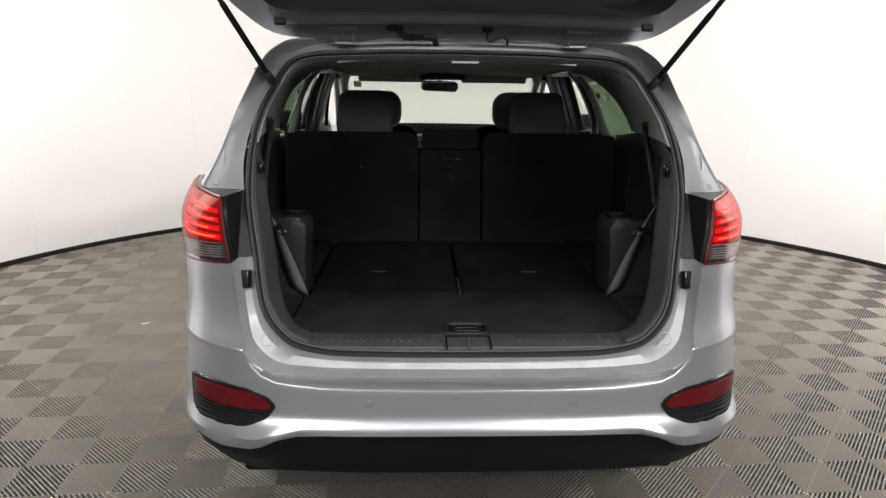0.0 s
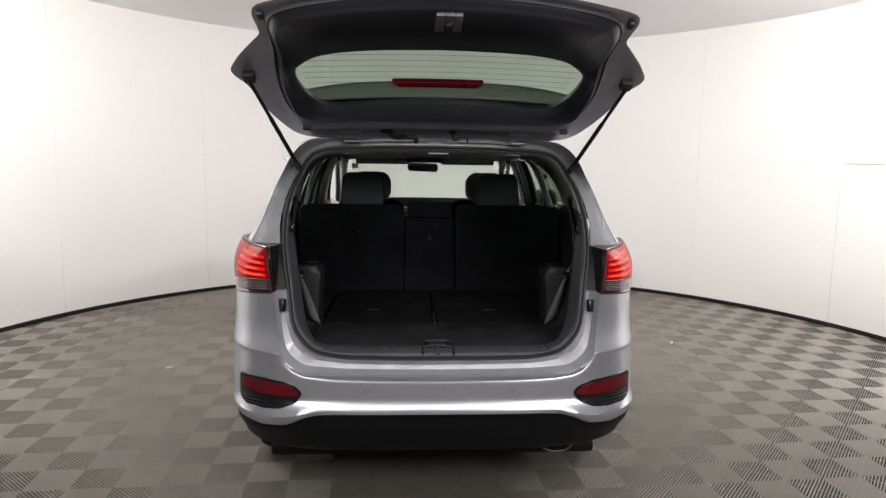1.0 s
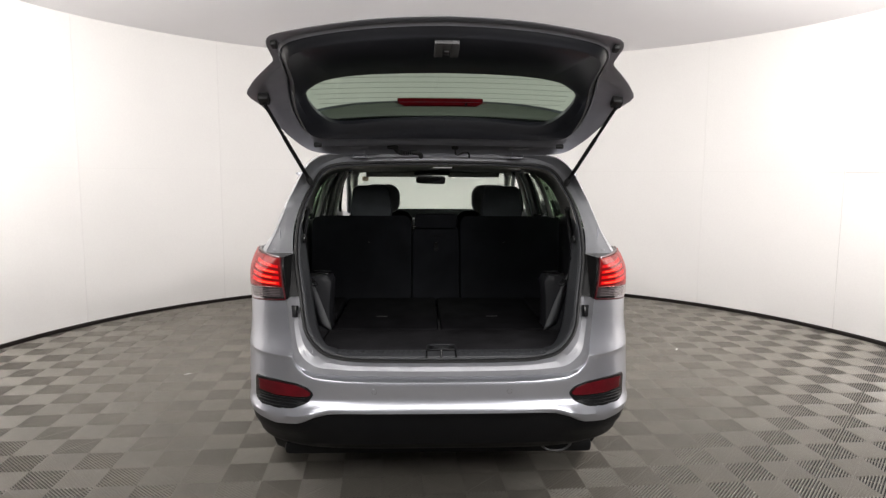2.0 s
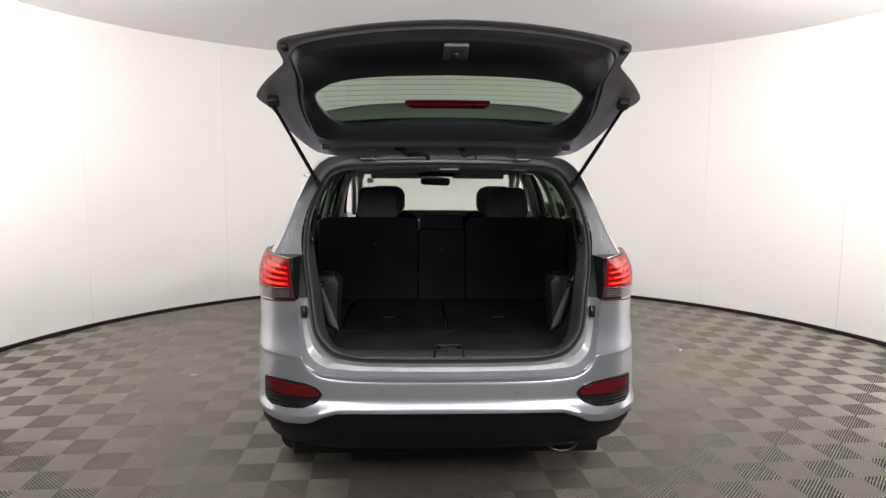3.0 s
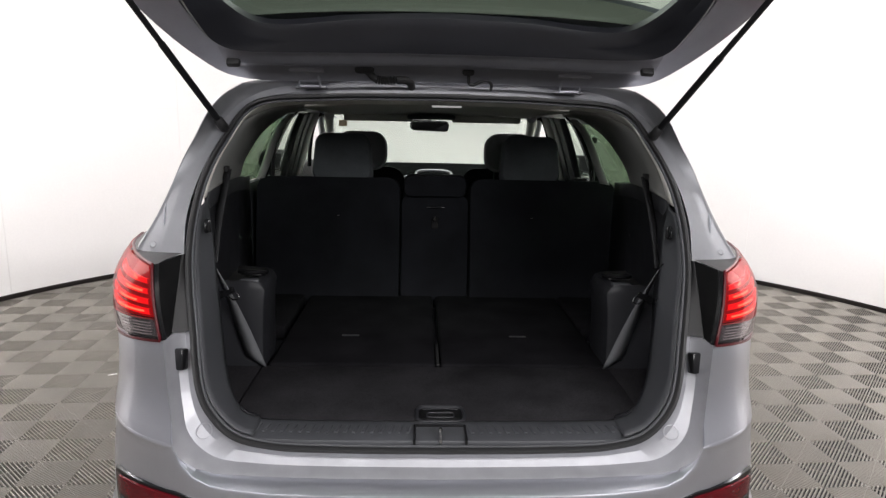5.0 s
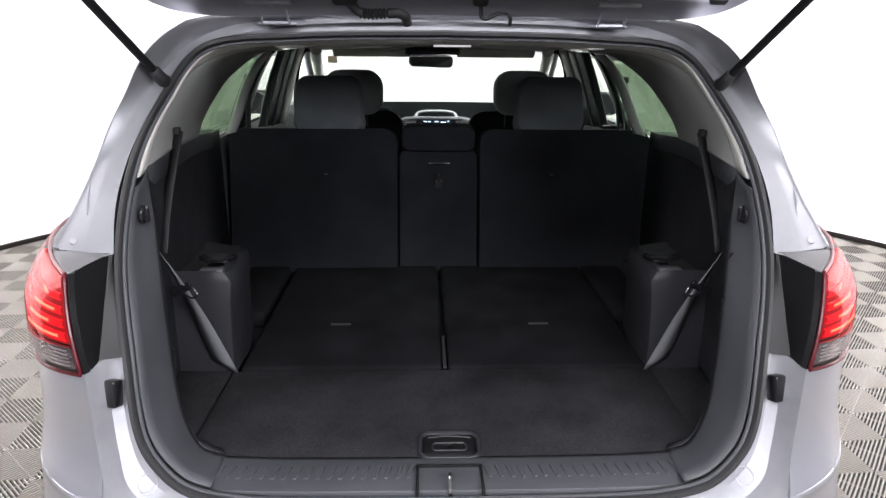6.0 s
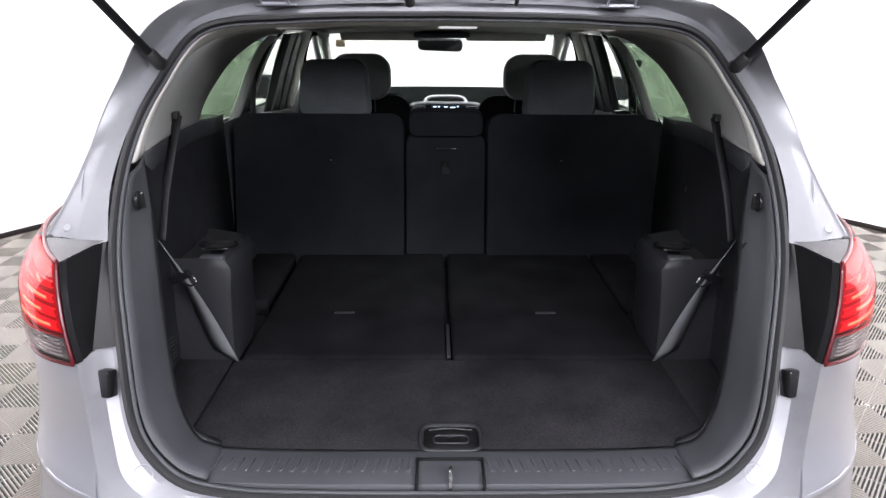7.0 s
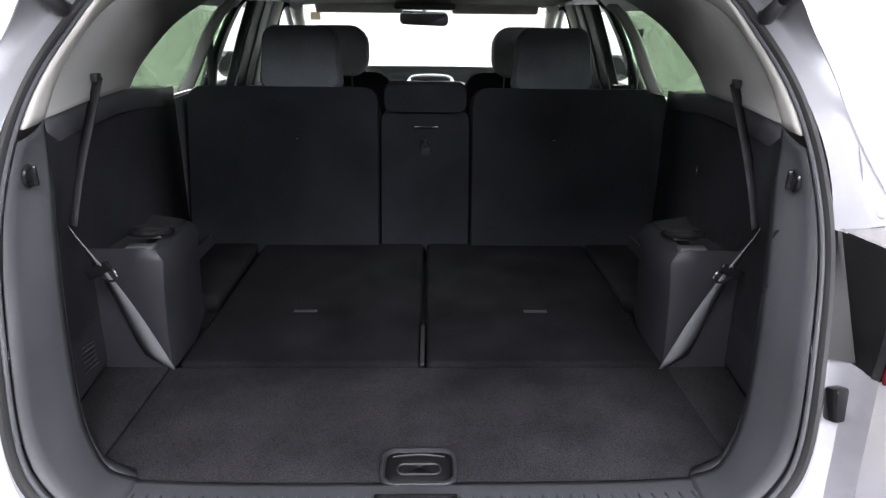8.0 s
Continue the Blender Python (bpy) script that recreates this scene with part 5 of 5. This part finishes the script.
# small fittings of the cargo room
for y, z in ((.330, 1.205), (.292, 1.118)):
    part("lining_plug", moved(cushion(.022, .026, .006, .009, .01), Matrix.Translation((float(np.interp(z, inner_low[:, 2], inner_low[:, 0])) + .004, y - .03, z)) @ Matrix.Rotation(radians(-50), 4, "Z")), GLOSS_BLACK, car, "small black plug in the trim")
part("dome_lamp", box(-.022, .078, .815, .858, 1.6305, 1.640, .003, 2), DOME, car, "lit white dome lamp in the headliner")
part("lining_clip", moved(torus(.010, .0014, 16, 6, 0, 300), Matrix.Translation((.694, .856, 1.196)) @ Matrix.Rotation(radians(70), 4, "Z")), CHROME, car, "small metal clip on the side lining")
for k in range(6):
    part("vent_slit", tube([(-.668 - .001 * k, .430, .868 + .010 * k), (-.662, .462, .872 + .010 * k)], .0022, 5), RUBBER, car)


# ---- scraps on the floor ----
for name, m in (("paper_scrap", pose(2.272, 3.062, .002, 0, 0, 55)), ("paper_scrap", pose(-1.943, 2.406, .002, 0, 0, 10))):
    bm = bmesh.new()
    pts = [(-.028, -.006), (.0, -.008), (.028, -.004), (.024, .006), (-.006, .007), (-.026, .004)]
    bm.faces.new([bm.verts.new((x, y, .003 * math.sin(40 * x))) for x, y in pts])
    ob = part(name, moved(bm, m), LITTER, None, solid=.001)
    tagged(ob, "small white scrap lying on the tiled floor", "scrap")

# ---- floor tiles: 2 x 2 ribbed fields with the ribs turned by turns ----
SIDE, TURN = .21, radians(3.28)
ORIGIN = (-1.5623, .7708)
PITCH = .0210
RIB = ((-.0048, -.0105), (-.0046, -.0052), (-.0041, -.0027), (-.0031, -.0011), (-.0016, -.0002), (.0016, -.0002), (.0031, -.0011), (.0041, -.0027), (.0046, -.0052), (.0048, -.0105))
SPINE = ((-.0030, -.0060), (-.0025, -.0038), (-.0011, -.0028), (.0011, -.0028), (.0025, -.0038), (.0030, -.0060))


def rib_field(verts, faces, ox, oy, way):
    """Ribs along one diagonal of a square field, with a thin spine across them."""
    def on_line(c):
        """Ends of the line u + v = c inside the square."""
        if c <= SIDE:
            return (c, 0.0), (0.0, c)
        return (SIDE, c - SIDE), (c - SIDE, SIDE)

    flip = (lambda p: p) if way else (lambda p: (SIDE - p[0], p[1]))
    n = int(round(2 * SIDE / PITCH))
    for k in range(n):
        mid = (k + .5) * PITCH
        prev = None
        for off, z in RIB:
            p, q = (flip(e) for e in on_line(min(max(mid + off, 0.0), 2 * SIDE)))
            if prev:
                a = len(verts)
                verts.extend([(ox + x, oy + y, h) for (x, y), h in ((prev[0], prev[2]), (p, z), (q, z), (prev[1], prev[2]))])
                faces.append([a, a + 1, a + 2, a + 3] if way else [a + 3, a + 2, a + 1, a])
            prev = (p, q, z)
    prev = None
    for off, z in SPINE:
        p, q = (flip(e) for e in (((off, 0.0), (SIDE, SIDE - off)) if off >= 0 else ((0.0, -off), (SIDE + off, SIDE))))
        if prev:
            a = len(verts)
            verts.extend([(ox + x, oy + y, h) for (x, y), h in ((prev[0], prev[2]), (p, z), (q, z), (prev[1], prev[2]))])
            faces.append([a, a + 1, a + 2, a + 3] if way else [a + 3, a + 2, a + 1, a])
        prev = (p, q, z)


def tile_data():
    verts, faces = [], []
    for i in (0, 1):
        for j in (0, 1):
            rib_field(verts, faces, i * SIDE, j * SIDE, (i + j) % 2 == 0)
    for r in (0, 1, 2):
        a = r * SIDE
        for x0, x1, y0, y1 in ((0, 2 * SIDE, a - .0009, a + .0009), (a - .0009, a + .0009, 0, 2 * SIDE)):
            b = len(verts)
            verts.extend([(x0, y0, -.003), (x1, y0, -.003), (x1, y1, -.003), (x0, y1, -.003)])
            faces.append([b, b + 1, b + 2, b + 3])
    return verts, faces


verts, faces = tile_data()
tile_mesh = bpy.data.meshes.new("tile")
tile_mesh.from_pydata(verts, [], faces)
tile_mesh.materials.append(TILE_TOP)
cells = []
for i in range(-10, 19):
    for j in range(-20, 19):
        m = Matrix.Translation((*ORIGIN, 0)) @ Matrix.Rotation(TURN, 4, "Z") @ Matrix.Translation((i * 2 * SIDE, j * 2 * SIDE, 0))
        c = m @ Vector((SIDE, SIDE, 0))
        if c.y > CY:
            inside = math.hypot(c.x - CX, c.y - CY) < RAD + .20
        else:
            inside = abs(c.x - CX) < RAD + .2 and c.y > REAR - .2
        if inside:
            cells.append((abs(c.x - .1) * .8 + abs(c.y - 1.4) * .7, m))
cells.sort(key=lambda c: c[0])
for _, m in cells[:300]:
    ob = new("tile", tile_mesh)
    ob.parent = floor
    ob.matrix_basis = m
base = np.array(verts)
all_v, all_f = [], []
for _, m in cells[300:]:
    a = np.array(m)
    o = len(all_v)
    all_v.extend(map(tuple, base @ a[:3, :3].T + a[:3, 3]))
    all_f.extend([[i + o for i in f] for f in faces])
far_mesh = bpy.data.meshes.new("far_tiles")
far_mesh.from_pydata(all_v, [], all_f)
far_mesh.materials.append(TILE_TOP)
far = new("far_tiles", far_mesh)
far.parent = floor
tagged(far, kind="stuff")
